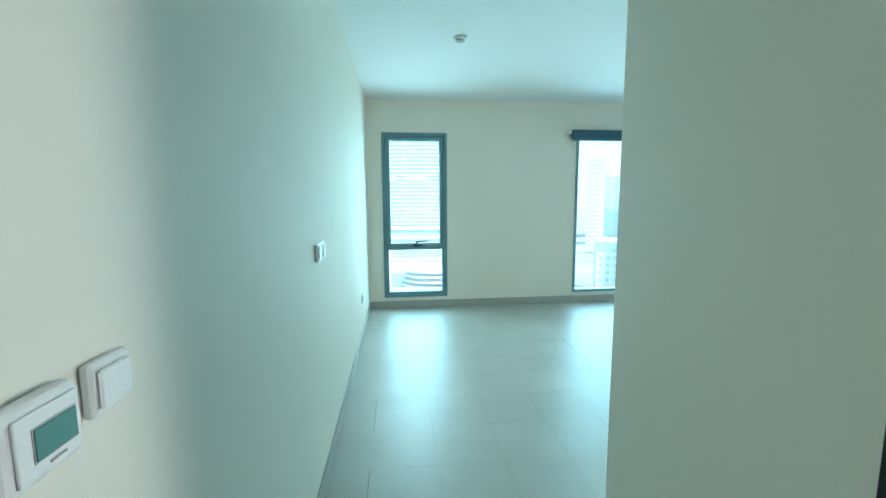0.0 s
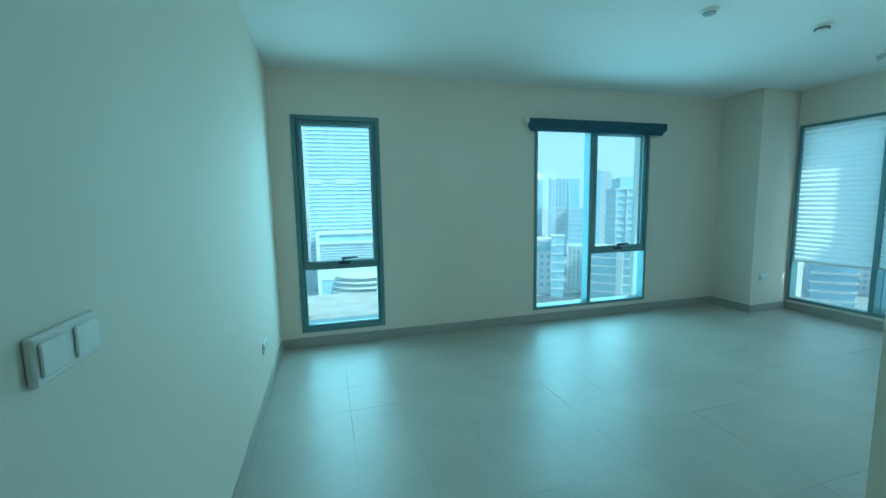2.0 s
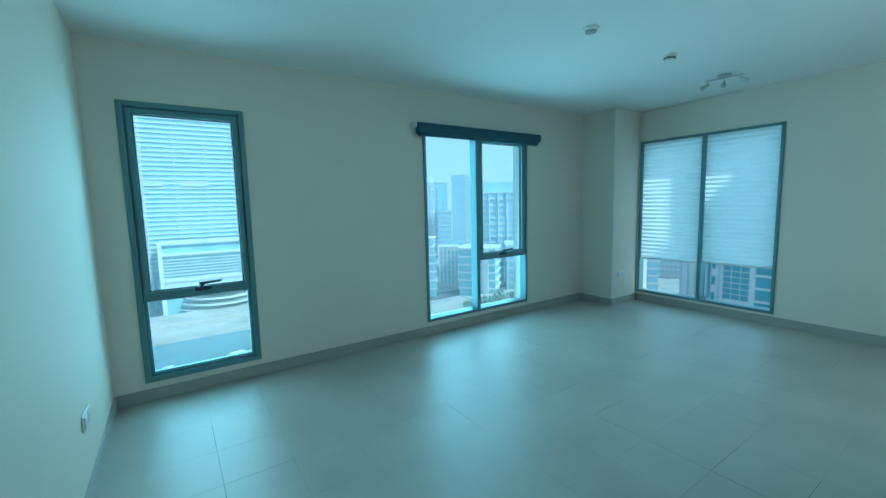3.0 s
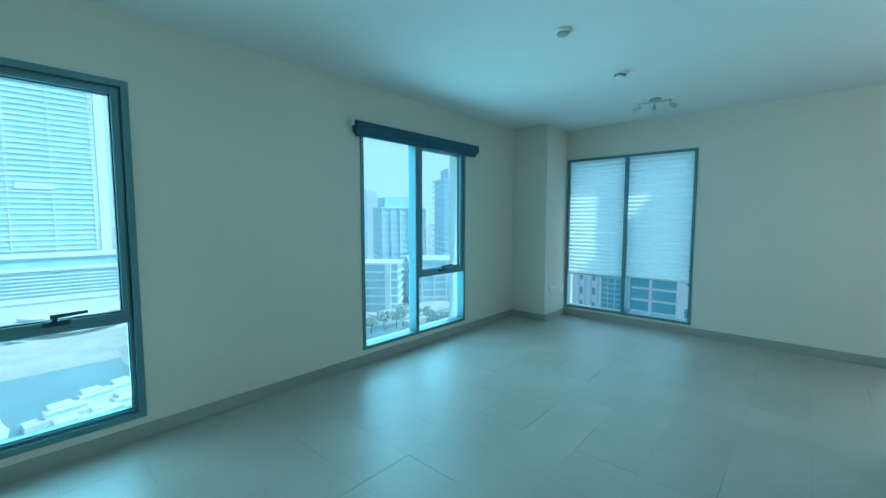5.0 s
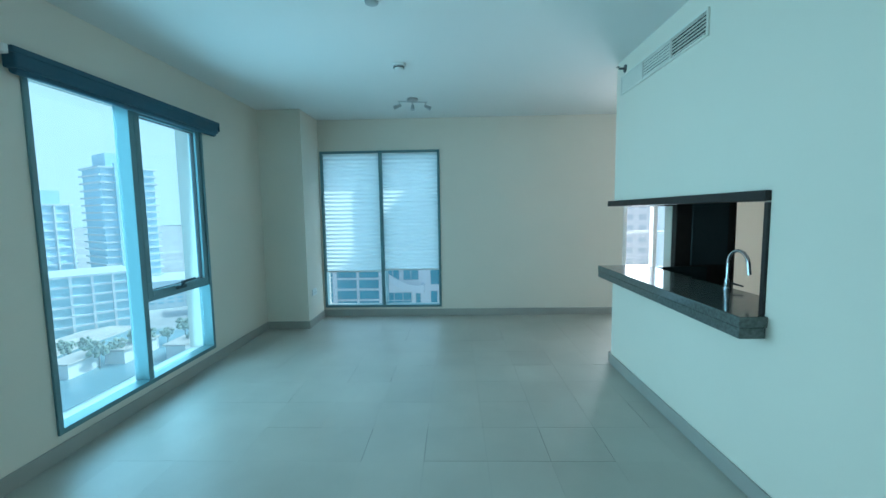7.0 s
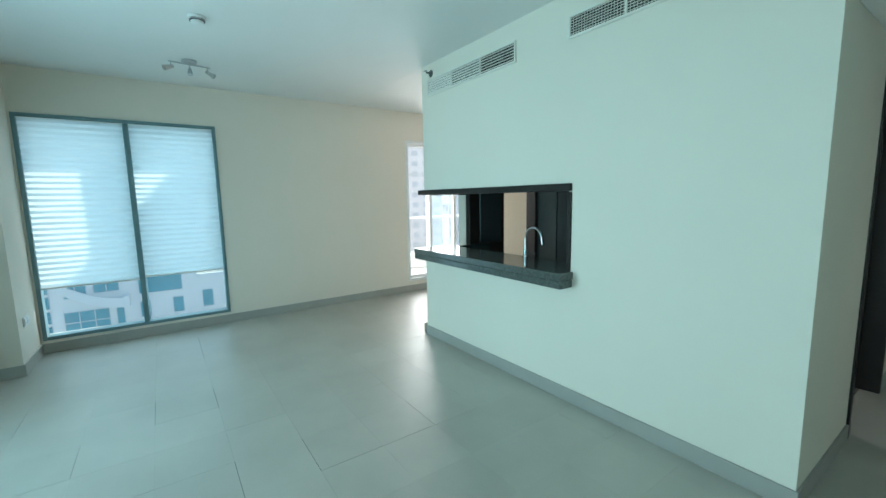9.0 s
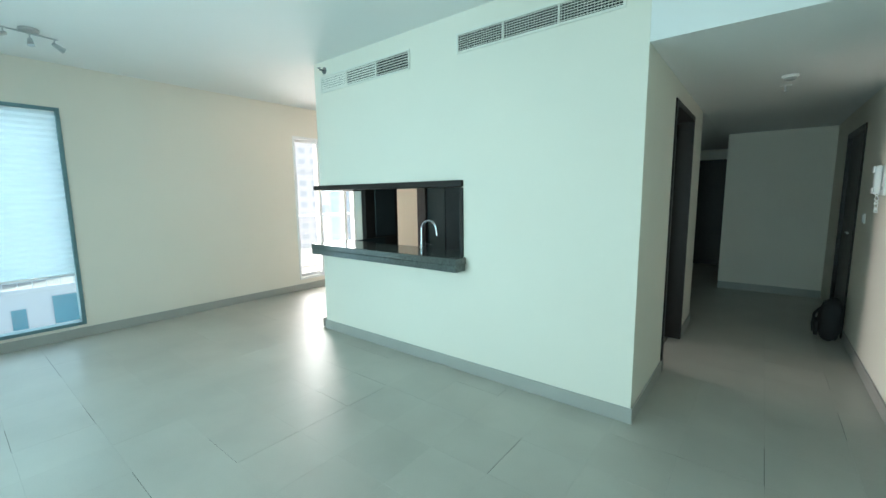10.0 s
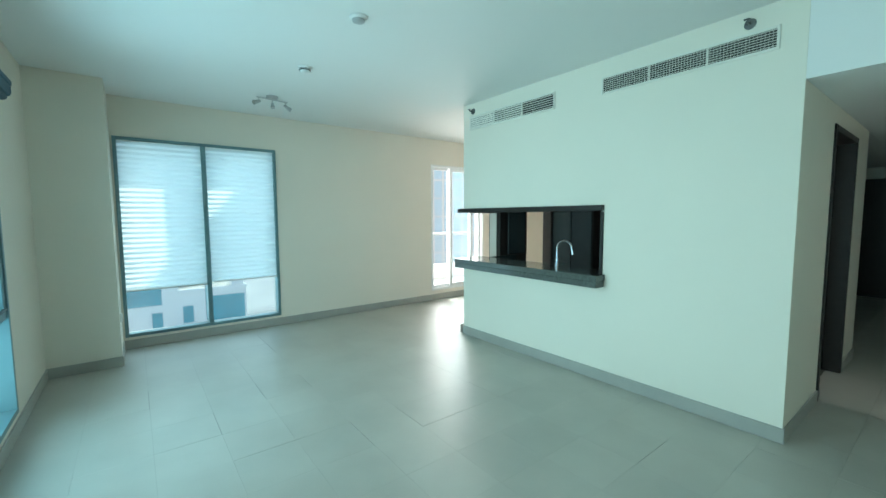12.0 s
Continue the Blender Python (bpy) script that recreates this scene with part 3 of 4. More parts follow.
ceiling_unit("ceiling_sounder", 0.255, -0.76, LOW, 0.050, 0.030, "round white ceiling sensor in the corridor")

head = thing("ceiling_sprinkler", (0.27, -1.10, LOW), "small white pendent sprinkler in the corridor ceiling", "sprinkler")
part("escutcheon", smooth(turned([(0, 0), (0.036, 0), (0.030, -0.008), (0, -0.009)], (0.27, -1.10, LOW - 0.001))), M_PLASTIC, head)
part("nozzle", smooth(rod(bmesh.new(), (0.27, -1.10, LOW - 0.008), (0.27, -1.10, LOW - 0.045), 0.008)), M_STEEL, head)
part("deflector", smooth(turned([(0, 0), (0.016, 0), (0.016, -0.003), (0, -0.003)], (0.27, -1.10, LOW - 0.045))), M_STEEL, head)

spot = thing("ceiling_spotlight_bar", (4.93, 2.55, CEIL), "unlit ceiling bar with three swivel metal spotlights", "lamp")
part("canopy", smooth(turned([(0, 0), (0.062, 0), (0.062, -0.018), (0.055, -0.024), (0, -0.024)], (4.93, 2.55, CEIL - 0.001))), M_STEEL, spot)
part("bar", smooth(rod(bmesh.new(), (4.905, 2.715, CEIL - 0.035), (4.955, 2.385, CEIL - 0.035), 0.006)), M_STEEL, spot)
for k, (dx, dy, tx, ty) in enumerate(((-0.022, 0.145, -0.03, 0.055), (0.0, 0.0, -0.01, 0.0), (0.022, -0.145, 0.02, -0.055))):
    x, y = 4.93 + dx, 2.55 + dy
    arm = part("arm", smooth(rod(bmesh.new(), (x, y, CEIL - 0.036), (x, y, CEIL - 0.070), 0.005)), M_STEEL, spot)
    a, b = Vector((x - tx * 0.25, y - ty * 0.25, CEIL - 0.072)), Vector((x + tx, y + ty, CEIL - 0.125 if k == 1 else CEIL - 0.105))
    part("spot_head", smooth(rod(bmesh.new(), a, b, 0.014, 0.024, 18)), M_STEEL, arm, "satin metal spotlight head")


def wall_plate(name, side, a, z, wide, high, rockers, label, category, deep=0.012):
    """A switch or socket plate with its rockers, on a wall that faces into the room."""
    s = 1 if side == "west" else -1
    if side == "west":
        blk = lambda a0, a1, d0, d1, z0, z1, b: block(WX + d0, WX + d1, a0, a1, z0, z1, b)
        at = (WX, a, z)
    else:
        blk = lambda a0, a1, d0, d1, z0, z1, b: block(a0, a1, 3.97 - d1, 3.97 - d0, z0, z1, b)
        at = (a, 3.97, z)
    p = thing(name, at, label, category)
    plate = part("plate", blk(a - wide / 2, a + wide / 2, 0.001, deep, z - high / 2, z + high / 2, 0.004), M_PLASTIC, p)
    for i in range(rockers):
        w = wide / rockers
        c = a - wide / 2 + w * (i + 0.5)
        part("rocker" if category == "switch" else "socket_face", blk(c - w * 0.40, c + w * 0.40, deep + 0.0005, deep + 0.006, z - high * 0.36, z + high * 0.36, 0.003), M_PLASTIC, plate)
        if category == "socket":
            for q in (-0.010, 0.010):
                part("pin_hole", blk(c + q - 0.003, c + q + 0.003, deep + 0.0062, deep + 0.0068, z - 0.012, z - 0.004, 0.0), M_BLACKPL, plate)
    return p


wall_plate("light_switch", "west", 1.152, 1.200, 0.20, 0.086, 2, "white double light switch plate", "switch", 0.016)
wall_plate("power_socket", "west", 3.41, 0.420, 0.19, 0.088, 2, "white double power socket near the floor", "socket")
wall_plate("light_switch", "west", -0.328, 1.211, 0.074, 0.070, 1, "white single light switch beside the thermostat", "switch", 0.016)
wall_plate("light_switch", "west", -1.78, 1.19, 0.086, 0.086, 1, "white light switch by the entrance door", "switch")
wall_plate("power_socket", "column", 5.46, 0.44, 0.15, 0.088, 2, "white double power socket on the column", "socket")

th = thing("thermostat", (WX, -0.443, 1.21), "white wall thermostat with green grey display", "thermostat")
part("body", block(WX + 0.001, WX + 0.027, -0.497, -0.395, 1.160, 1.248, 0.011, 3), M_PLASTIC, th)
cover = part("front_cover", block(WX + 0.0275, WX + 0.031, -0.483, -0.405, 1.171, 1.239, 0.0015, 2), M_PLASTIC, th)
part("bezel", block(WX + 0.0312, WX + 0.0318, -0.466, -0.411, 1.186, 1.223, 0.0), M_GREYPL, cover)
part("display", block(WX + 0.032, WX + 0.0332, -0.464, -0.413, 1.188, 1.221, 0.0), M_LCD, cover, "green grey liquid crystal display")
part("button_slot", block(WX + 0.0315, WX + 0.0328, -0.449, -0.429, 1.178, 1.1805, 0.0), M_GREYPL, cover)

ph = thing("intercom_phone", (WX, -1.08, 1.50), "white wall intercom phone with handset", "intercom")
part("body", block(WX + 0.001, WX + 0.035, -1.13, -1.01, 1.39, 1.61, 0.008, 2), M_PLASTIC, ph)
handset = part("handset", block(WX + 0.037, WX + 0.075, -1.13, -1.075, 1.40, 1.605, 0.012, 2), M_PLASTIC, ph)
part("earpiece", block(WX + 0.0755, WX + 0.086, -1.128, -1.077, 1.555, 1.600, 0.004, 2), M_PLASTIC, handset)
part("mouthpiece", block(WX + 0.0755, WX + 0.084, -1.128, -1.077, 1.405, 1.445, 0.004, 2), M_PLASTIC, handset)
part("button", block(WX + 0.0355, WX + 0.039, -1.055, -1.030, 1.43, 1.455, 0.001), M_GREYPL, ph)
cord = [(WX + 0.05 + 0.012 * math.cos(k * 1.7), -1.10 + 0.03 * math.sin(math.pi * k / 24), 1.40 - 0.13 * math.sin(math.pi * k / 24) + 0.006 * math.sin(k * 1.7)) for k in range(25)]
part("cord", smooth(swept(cord, 0.004, 8)), M_PLASTIC, handset)

bag = thing("backpack", (-0.24, -2.05, 0), "black soft backpack standing against the corridor wall", "bag")
bm = bmesh.new()
bmesh.ops.create_uvsphere(bm, u_segments=28, v_segments=18, radius=1)
for v in bm.verts:
    n3 = noise.noise(v.co * 2.3) * 0.16
    x, y, z = v.co
    v.co = Vector((math.copysign(abs(x) ** 0.7, x) * 0.085 * (1 + n3), math.copysign(abs(y) ** 0.7, y) * 0.115 * (1 + n3), math.copysign(abs(z) ** 0.75, z) * 0.205 * (1 + n3 * 0.7) * (1.0 if z < 0 else 1.0)))
    v.co += Vector((-0.235 - 0.25 * max(v.co.z, 0) * 0.3, -2.05, 0.205))
    v.co.z = max(v.co.z, 0.002)
sack = part("body", smooth(bm, 60), M_BAG, bag)
part("strap", swept([(-0.17, -2.10, 0.30), (-0.13, -2.10, 0.24), (-0.12, -2.09, 0.14), (-0.13, -2.08, 0.06)], 0.012), M_BAG, bag)
part("grab_loop", swept([(-0.28, -2.09, 0.35), (-0.285, -2.07, 0.40), (-0.285, -2.03, 0.40), (-0.28, -2.01, 0.35)], 0.008), M_BAG, bag)
part("front_pocket", block(-0.155, -0.125, -2.13, -1.97, 0.05, 0.20, 0.012, 2), M_BAG, sack)

# ---- floor tiles ----
built, rest, chance = 0, [], random.Random(7)
for i in range(-3, 16):
    for k in range(-24, 8):
        x, y = TX + TILE * (i + 0.5), TY + TILE * (k + 0.5)
        x0, x1, y0, y1 = x - TILE / 2, x + TILE / 2, y - TILE / 2, y + TILE / 2
        in_room = x1 > WX and x0 < EX and y1 > KY and y0 < NY
        in_hall = x1 > WX and x0 < 2.0 and y0 < KY and (x0 < KX0 or y0 < -1.8)
        in_dining = x1 > KX1 and x0 < EX and y0 < KY and y1 > -3.45
        if not (in_room or in_hall or in_dining):
            continue
        whole = (in_room and x0 > WX and x1 < EX and y1 < NY) and built < 230 or (in_hall and x0 > WX and x1 < KX0 and -2.4 < y0)
        if whole:
            laid = piece("tile", chance.choice(tile_loose) if chance.random() < 0.22 else tile_mesh, floor, (x, y, chance.uniform(-0.0004, 0.0)))
            laid.rotation_euler[0], laid.rotation_euler[1] = radians(chance.uniform(-0.04, 0.04)), radians(chance.uniform(-0.04, 0.04))
            built += 1
        else:
            rest.append((x, y))
bm = bmesh.new()
for x, y in rest:
    g = TILE / 2 - 0.0003
    box(bm, x - g, x + g, y - g, y + g, -0.0024, 0.0)
tagged(part("tile_field", bm, M_TILE, floor), kind="stuff")

# ---- outside ----
M_GROUND = surface("sandy ground and asphalt", (0.40, 0.385, 0.36), 0.9, vary=0.35, scale=0.03, fine=0.4, bump=0)
M_WATER = surface("marina water", (0.16, 0.27, 0.30), 0.2, vary=0.2, scale=0.1, fine=1.5, bump=0.3)
M_CONC = surface("white facade", (0.70, 0.70, 0.68), 0.8, vary=0.08, scale=0.2, fine=3, bump=0)
M_WHITEF = surface("bright white facade", (0.84, 0.82, 0.80), 0.8, vary=0.05, scale=0.2, fine=3, bump=0)
# Blue and grey facade colours are lightened to carry the haze of distance.
M_FGLASS = surface("haze-paled blue facade glass", (0.36, 0.53, 0.60), 0.3, vary=0.2, scale=0.15, fine=2, bump=0)
M_BLUEF = surface("haze-paled blue cladding", (0.44, 0.62, 0.73), 0.6, vary=0.12, scale=0.1, fine=2, bump=0)
M_PALEF = surface("light grey cladding", (0.60, 0.63, 0.645), 0.7, vary=0.10, scale=0.2, fine=3, bump=0)
M_GREYF = surface("haze-paled grey facade", (0.50, 0.54, 0.56), 0.7, vary=0.1, scale=0.2, fine=3, bump=0)
M_SAND = surface("pale paved bank", (0.50, 0.46, 0.40), 0.9, vary=0.25, scale=0.1, fine=1, bump=0)
# Leaf colour is lightened for the same distance haze.
M_LEAF = surface("haze-paled foliage", (0.25, 0.30, 0.22), 0.9, vary=0.4, scale=0.5, fine=4, bump=0)
M_ROAD = surface("city asphalt", (0.10, 0.10, 0.10), 0.9, vary=0.2, scale=0.1, fine=1, bump=0)
structure("ground", block(-2600, 2600, -2600, 2600, GROUND - 1, GROUND), M_GROUND, "sandy city ground far below", "ground")
structure("water", block(-140, 150, 20, 128, GROUND, GROUND + 0.05), M_WATER, "blue green marina water far below", "water")
structure("water_basin", block(-140, 24, 128, 158, GROUND, GROUND + 0.05), M_WATER, "blue green marina basin far below", "water")
structure("pavement_quay", block(24, 150, 128, 141, GROUND, GROUND + 1.6), M_SAND, "pale paved quay along the marina", "pavement")
structure("pavement_basin", block(-140, 24, 158, 172, GROUND, GROUND + 1.6), M_SAND, "pale paved quay round the basin", "pavement")
structure("pavement_bank", block(-140, 34, 172.1, 187, GROUND, GROUND + 3.2), M_SAND, "white terrace above the quay", "pavement")
structure("road", block(36, 400, 152, 163, GROUND, GROUND + 0.08), M_ROAD, "asphalt road along the quay", "road")


class Tower:
    """A building seen from the flat between two bearings, at a distance, up to an elevation."""

    def __init__(self, az0, az1, dist, top_el, label, body, deep=None, turn=0.0, name="tower_building"):
        az = radians((az0 + az1) / 2)
        self.wide = 2 * dist * math.tan(radians((az1 - az0) / 2))
        self.deep = deep or self.wide
        self.high = 1.45 + dist * math.tan(radians(top_el)) - GROUND
        out = dist + self.deep / 2
        self.ob = thing(name, (0.2 + out * math.sin(az), 2.0 + out * math.cos(az), GROUND), label, "building")
        self.ob.rotation_euler[2] = -az + radians(turn)
        self.w, self.d = self.wide / 2, self.deep / 2
        self.add("wall", block(-self.w, self.w, -self.d, self.d, 0, self.high), body)

    def add(self, name, bm, m, at=(0, 0, 0)):
        return self.put(name, mesh_of(name, bm, m), at)

    def put(self, name, me, at):
        ob = new(name, me)
        ob.parent, ob.location = self.ob, at
        return ob

    def bands(self, m, pitch, thick, ledge, low=0.0):
        """Floor bands all round."""
        n = max(1, int((self.high - low) / pitch))
        me = mesh_of("floor_band", block(-self.w - ledge, self.w + ledge, -self.d - ledge, self.d + ledge, -thick / 2, thick / 2), m)
        for i in range(max(1, n - 46), n + 1):
            self.put("floor_band", me, (0, 0, low + i * (self.high - low) / n))

    def piers(self, m, count, thick, proud):
        me = mesh_of("pier", block(-thick / 2, thick / 2, -proud, 0, 0, self.high), m)
        for i in range(count):
            self.put("pier", me, (-self.w + thick / 2 + (self.wide - thick) * i / (count - 1), -self.d, 0))

    def windows(self, m, cols, rows, z0, z1, part_w=0.5, part_h=0.5, x0=None, x1=None):
        """Set-back panes on the front, each in its own frame."""
        x0, x1 = -self.w if x0 is None else x0, self.w if x1 is None else x1
        pw, ph = (x1 - x0) / cols, (z1 - z0) / rows
        me = mesh_of("window", block(-pw * part_w / 2, pw * part_w / 2, -0.02, 0.05, -ph * part_h / 2, ph * part_h / 2), m)
        for i in range(cols):
            for k in range(rows):
                self.put("window", me, (x0 + pw * (i + 0.5), -self.d, z0 + ph * (k + 0.5)))

    def crown(self, m, share, high):
        self.add("roof", block(-self.w * share, self.w * share, -self.d * share, self.d * share, self.high, self.high + high), m)


M_TEALGL = surface("teal window glass", (0.09, 0.33, 0.41), 0.15, vary=0.2, scale=0.5, fine=4, bump=0)

# louvred tower and podium by the water
t = Tower(-2.2, 7.4, 212, 17, "blue glass tower with white louvre bands", M_FGLASS)
t.bands(M_CONC, 1.95, 0.52, 0.5)
t.piers(M_PALEF, 4, 0.45, 0.7)
t.add("plant_panel", block(-4.0, 6.5, -t.d - 0.95, -t.d - 0.5, 54.0, 56.4), M_PALEF)
t.add("plant_panel", block(-t.w, -t.w + 7.5, -t.d - 0.95, -t.d - 0.5, 54.0, 56.4), M_PALEF)
t.add("edge_column", block(t.w + 1.3, t.w + 4.4, -t.d, -t.d + 3, 0, t.high), M_CONC)
t = Tower(-1.2, 9.2, 194, -3.9, "white louvred podium block by the water", M_FGLASS, deep=14)
for k in range(8):
    t.add("louvre", block(-t.w - 0.4, t.w + 0.4, -t.d - 0.8, -t.d, t.high - 5.3 - 1.25 * k - 0.32, t.high - 5.3 - 1.25 * k), M_CONC)
t.add("roof_edge", block(-t.w - 0.8, t.w + 0.8, -t.d - 1.2, t.d, t.high - 0.5, t.high + 0.3), M_CONC)
t.add("ledge", block(-t.w - 0.8, t.w + 0.8, -t.d - 1.3, t.d, t.high - 5.0, t.high - 4.0), M_CONC)
t.add("ledge", block(-t.w - 0.8, t.w + 0.8, -t.d - 1.3, t.d, t.high - 15.6, t.high - 14.5), M_CONC)
t.add("corner_pier", block(-t.w - 0.9, -t.w + 0.5, -t.d - 1.25, t.d, 0, t.high), M_CONC)
t.add("lower_front", block(-t.w + 0.6, t.w, -t.d - 0.6, -t.d, 8.0, t.high - 15.7), M_PALEF)
for k in range(4):
    t.add("curved_terrace", turned([(0, 0), (14 + 0.8 * k, 0), (14 + 0.8 * k, 0.5), (0, 0.5)], (3, -t.d + 4, 9.5 - 2.3 * k), "Z", 40), M_CONC)

# skyline
t = Tower(26.2, 28.2, 420, 5.2, "slim white residential tower with spire", M_CONC)
t.bands(M_GREYF, 4.0, 1.6, 0.25)
t.crown(M_CONC, 0.6, 7)
t.add("spire", rod(bmesh.new(), (4, 0, t.high), (4, 0, t.high + 20), 0.9, 0.2, 8), M_CONC)
t = Tower(28.3, 30.1, 520, 3.1, "blue glass tower with white dome", M_BLUEF)
t.bands(M_PALEF, 4.2, 0.8, 0.2)
t.add("dome", smooth(turned([(8.5, 0), (8.0, 3), (6.2, 6), (3.4, 8.2), (0, 9)], (0, 0, t.high))), M_CONC)
t = Tower(30.8, 33.6, 480, 3.0, "blue grey tower with pale piers", M_BLUEF)
t.piers(M_CONC, 7, 1.0, 0.6)
t.bands(M_BLUEF, 4.0, 0.5, 0.2)
t = Tower(33.5, 34.9, 500, 2.9, "plain blue glass office tower", M_BLUEF)
t.bands(M_GREYF, 4.0, 0.5, 0.2)
t = Tower(35.6, 37.5, 430, 4.0, "tall blue glass office tower", M_BLUEF)
t.bands(M_PALEF, 4.0, 0.6, 0.2)
t = Tower(37.5, 38.9, 460, 3.6, "slim white rounded residential tower", M_CONC)
t.bands(M_PALEF, 4.0, 1.2, 0.2)
t = Tower(31.6, 33.4, 330, -1.0, "blue grey mid-rise office block", M_GREYF)
t.bands(M_BLUEF, 3.6, 0.8, 0.2)
t = Tower(33.6, 35.5, 320, -1.1, "mid-rise block with pale bands", M_BLUEF)
t.bands(M_PALEF, 3.6, 1.2, 0.3)
t = Tower(38.7, 45.2, 228, 1.4, "broad blue glass tower with balcony bands", M_BLUEF, turn=14)
t.bands(M_PALEF, 3.5, 0.7, 0.8)
t.piers(M_PALEF, 6, 0.6, 1.2)
t.crown(M_BLUEF, 0.82, 6)
t = Tower(47.5, 52.5, 250, 5.4, "blue grey residential tower with white balconies", M_BLUEF, turn=20)
t.bands(M_PALEF, 3.5, 0.8, 1.2)
t.add("glass_front", block(-t.w * 0.55, t.w * 0.25, -t.d - 2.0, -t.d, 0, t.high + 2), M_BLUEF)
t.crown(M_BLUEF, 0.7, 7)
t = Tower(56, 62, 300, 2.0, "pale distant residential tower", M_PALEF)
t.bands(M_CONC, 3.5, 0.9, 0.5)

# nearer blocks
t = Tower(27.6, 31.4, 190, -5.4, "low white office block with square windows", M_CONC, turn=8)
t.bands(M_CONC, 40, 1.0, 0.5)
t.windows(M_FGLASS, 4, 5, 3, t.high - 6, 0.5, 0.5)
t.add("glass_storey", block(-t.w - 0.1, t.w + 0.1, -t.d - 0.1, t.d, t.high - 5, t.high - 1), M_FGLASS)
t = Tower(31.5, 33.2, 185, -4.8, "blue glass office block with white bands", M_FGLASS)
t.bands(M_CONC, 3.6, 0.6, 0.3)
t = Tower(33.6, 36.6, 205, -6.1, "grey apartment block with upright piers", M_PALEF)
t.piers(M_CONC, 6, 0.9, 0.6)
t.windows(M_FGLASS, 5, 7, 2, t.high - 2, 0.55, 0.55)
t = Tower(36.9, 42.2, 185, -6.5, "low blue block with white balconies", M_FGLASS, turn=-10)
t.bands(M_CONC, 3.4, 0.7, 0.7)
t.add("balcony_stack", block(t.w * 0.35, t.w * 0.65, -t.d - 1.8, -t.d, 0, t.high), M_CONC)
t = Tower(43.0, 50.2, 200, -6.1, "low blue glass block with pale bands", M_FGLASS, turn=6)
t.bands(M_PALEF, 3.3, 0.8, 0.6)
t.piers(M_PALEF, 5, 0.8, 0.8)
t = Tower(51.5, 60, 230, -7.5, "low pale block with flat roof", M_PALEF)
t.windows(M_FGLASS, 9, 5, 2, t.high - 2, 0.6, 0.5)
t = Tower(59.0, 62.5, 210, -6.0, "low pale blue block with white bands", M_BLUEF, turn=12)
t.bands(M_CONC, 3.2, 0.8, 0.6)
t = Tower(62.8, 66.0, 250, -5.2, "low white block with rows of windows", M_CONC, turn=-8)
t.windows(M_FGLASS, 7, 6, 2, t.high - 2, 0.6, 0.5)
for az, dist, w in ((60.5, 150, 11), (62.5, 135, 9), (64.2, 145, 12), (65.5, 128, 8), (24, 150, 9), (40, 165, 12), (45, 152, 10), (50, 158, 14), (55, 150, 9)):
    a = radians(az)
    v = thing("low_pavilion", (dist * math.sin(a), 2 + dist * math.cos(a), GROUND), "small flat-roofed white waterside pavilion", "building", "waterside pavilions")
    part("wall", block(dist * math.sin(a) - w / 2, dist * math.sin(a) + w / 2, 2 + dist * math.cos(a) - 3, 2 + dist * math.cos(a) + 3, GROUND, GROUND + 4), M_CONC, v)
    part("roof", block(dist * math.sin(a) - w / 2 - 0.6, dist * math.sin(a) + w / 2 + 0.6, 2 + dist * math.cos(a) - 3.6, 2 + dist * math.cos(a) + 3.6, GROUND + 4, GROUND + 4.5), M_SAND, v)


def tree(x, y, high, seed):
    """A small street tree: trunk, limbs and a loose crown of clumps."""
    rnd = random.Random(seed)
    t = thing("street_tree", (x, y, GROUND), "pale green street tree on the quay", "tree", "quay trees")
    bm = rod(bmesh.new(), (x, y, GROUND), (x, y, GROUND + high * 0.55), 0.22, 0.12, 8)
    for k in range(4):
        a = rnd.uniform(0, 6.28)
        rod(bm, (x, y, GROUND + high * 0.45), (x + math.cos(a) * high * 0.25, y + math.sin(a) * high * 0.25, GROUND + high * 0.75), 0.09, 0.03, 6)
    part("trunk", bm, M_ROAD, t)
    bm = bmesh.new()
    for k in range(60):
        r = high * 0.36 * rnd.random() ** 0.4
        a, b = rnd.uniform(0, 6.28), rnd.uniform(-1, 1)
        m = Matrix.Translation((x + r * math.cos(a) * math.sqrt(1 - b * b), y + r * math.sin(a) * math.sqrt(1 - b * b), GROUND + high * 0.72 + r * b * 0.8)) @ Euler((rnd.random() * 6, rnd.random() * 6, rnd.random() * 6)).to_matrix().to_4x4()
        bmesh.ops.create_icosphere(bm, subdivisions=1, radius=high * rnd.uniform(0.05, 0.11), matrix=m @ Matrix.Diagonal((1, 0.8, 0.5, 1)))
    part("crown", bm, M_LEAF, t)


for k in range(16):
    a = radians(38 + k * 1.5 + (k % 3) * 0.3)
    dist = 137 / math.cos(a) if a < radians(30) else 150 + (k * 37 % 17)
    tree(dist * math.sin(a), 2 + dist * math.cos(a), 6.5 + (k * 13 % 5) * 0.6, k)


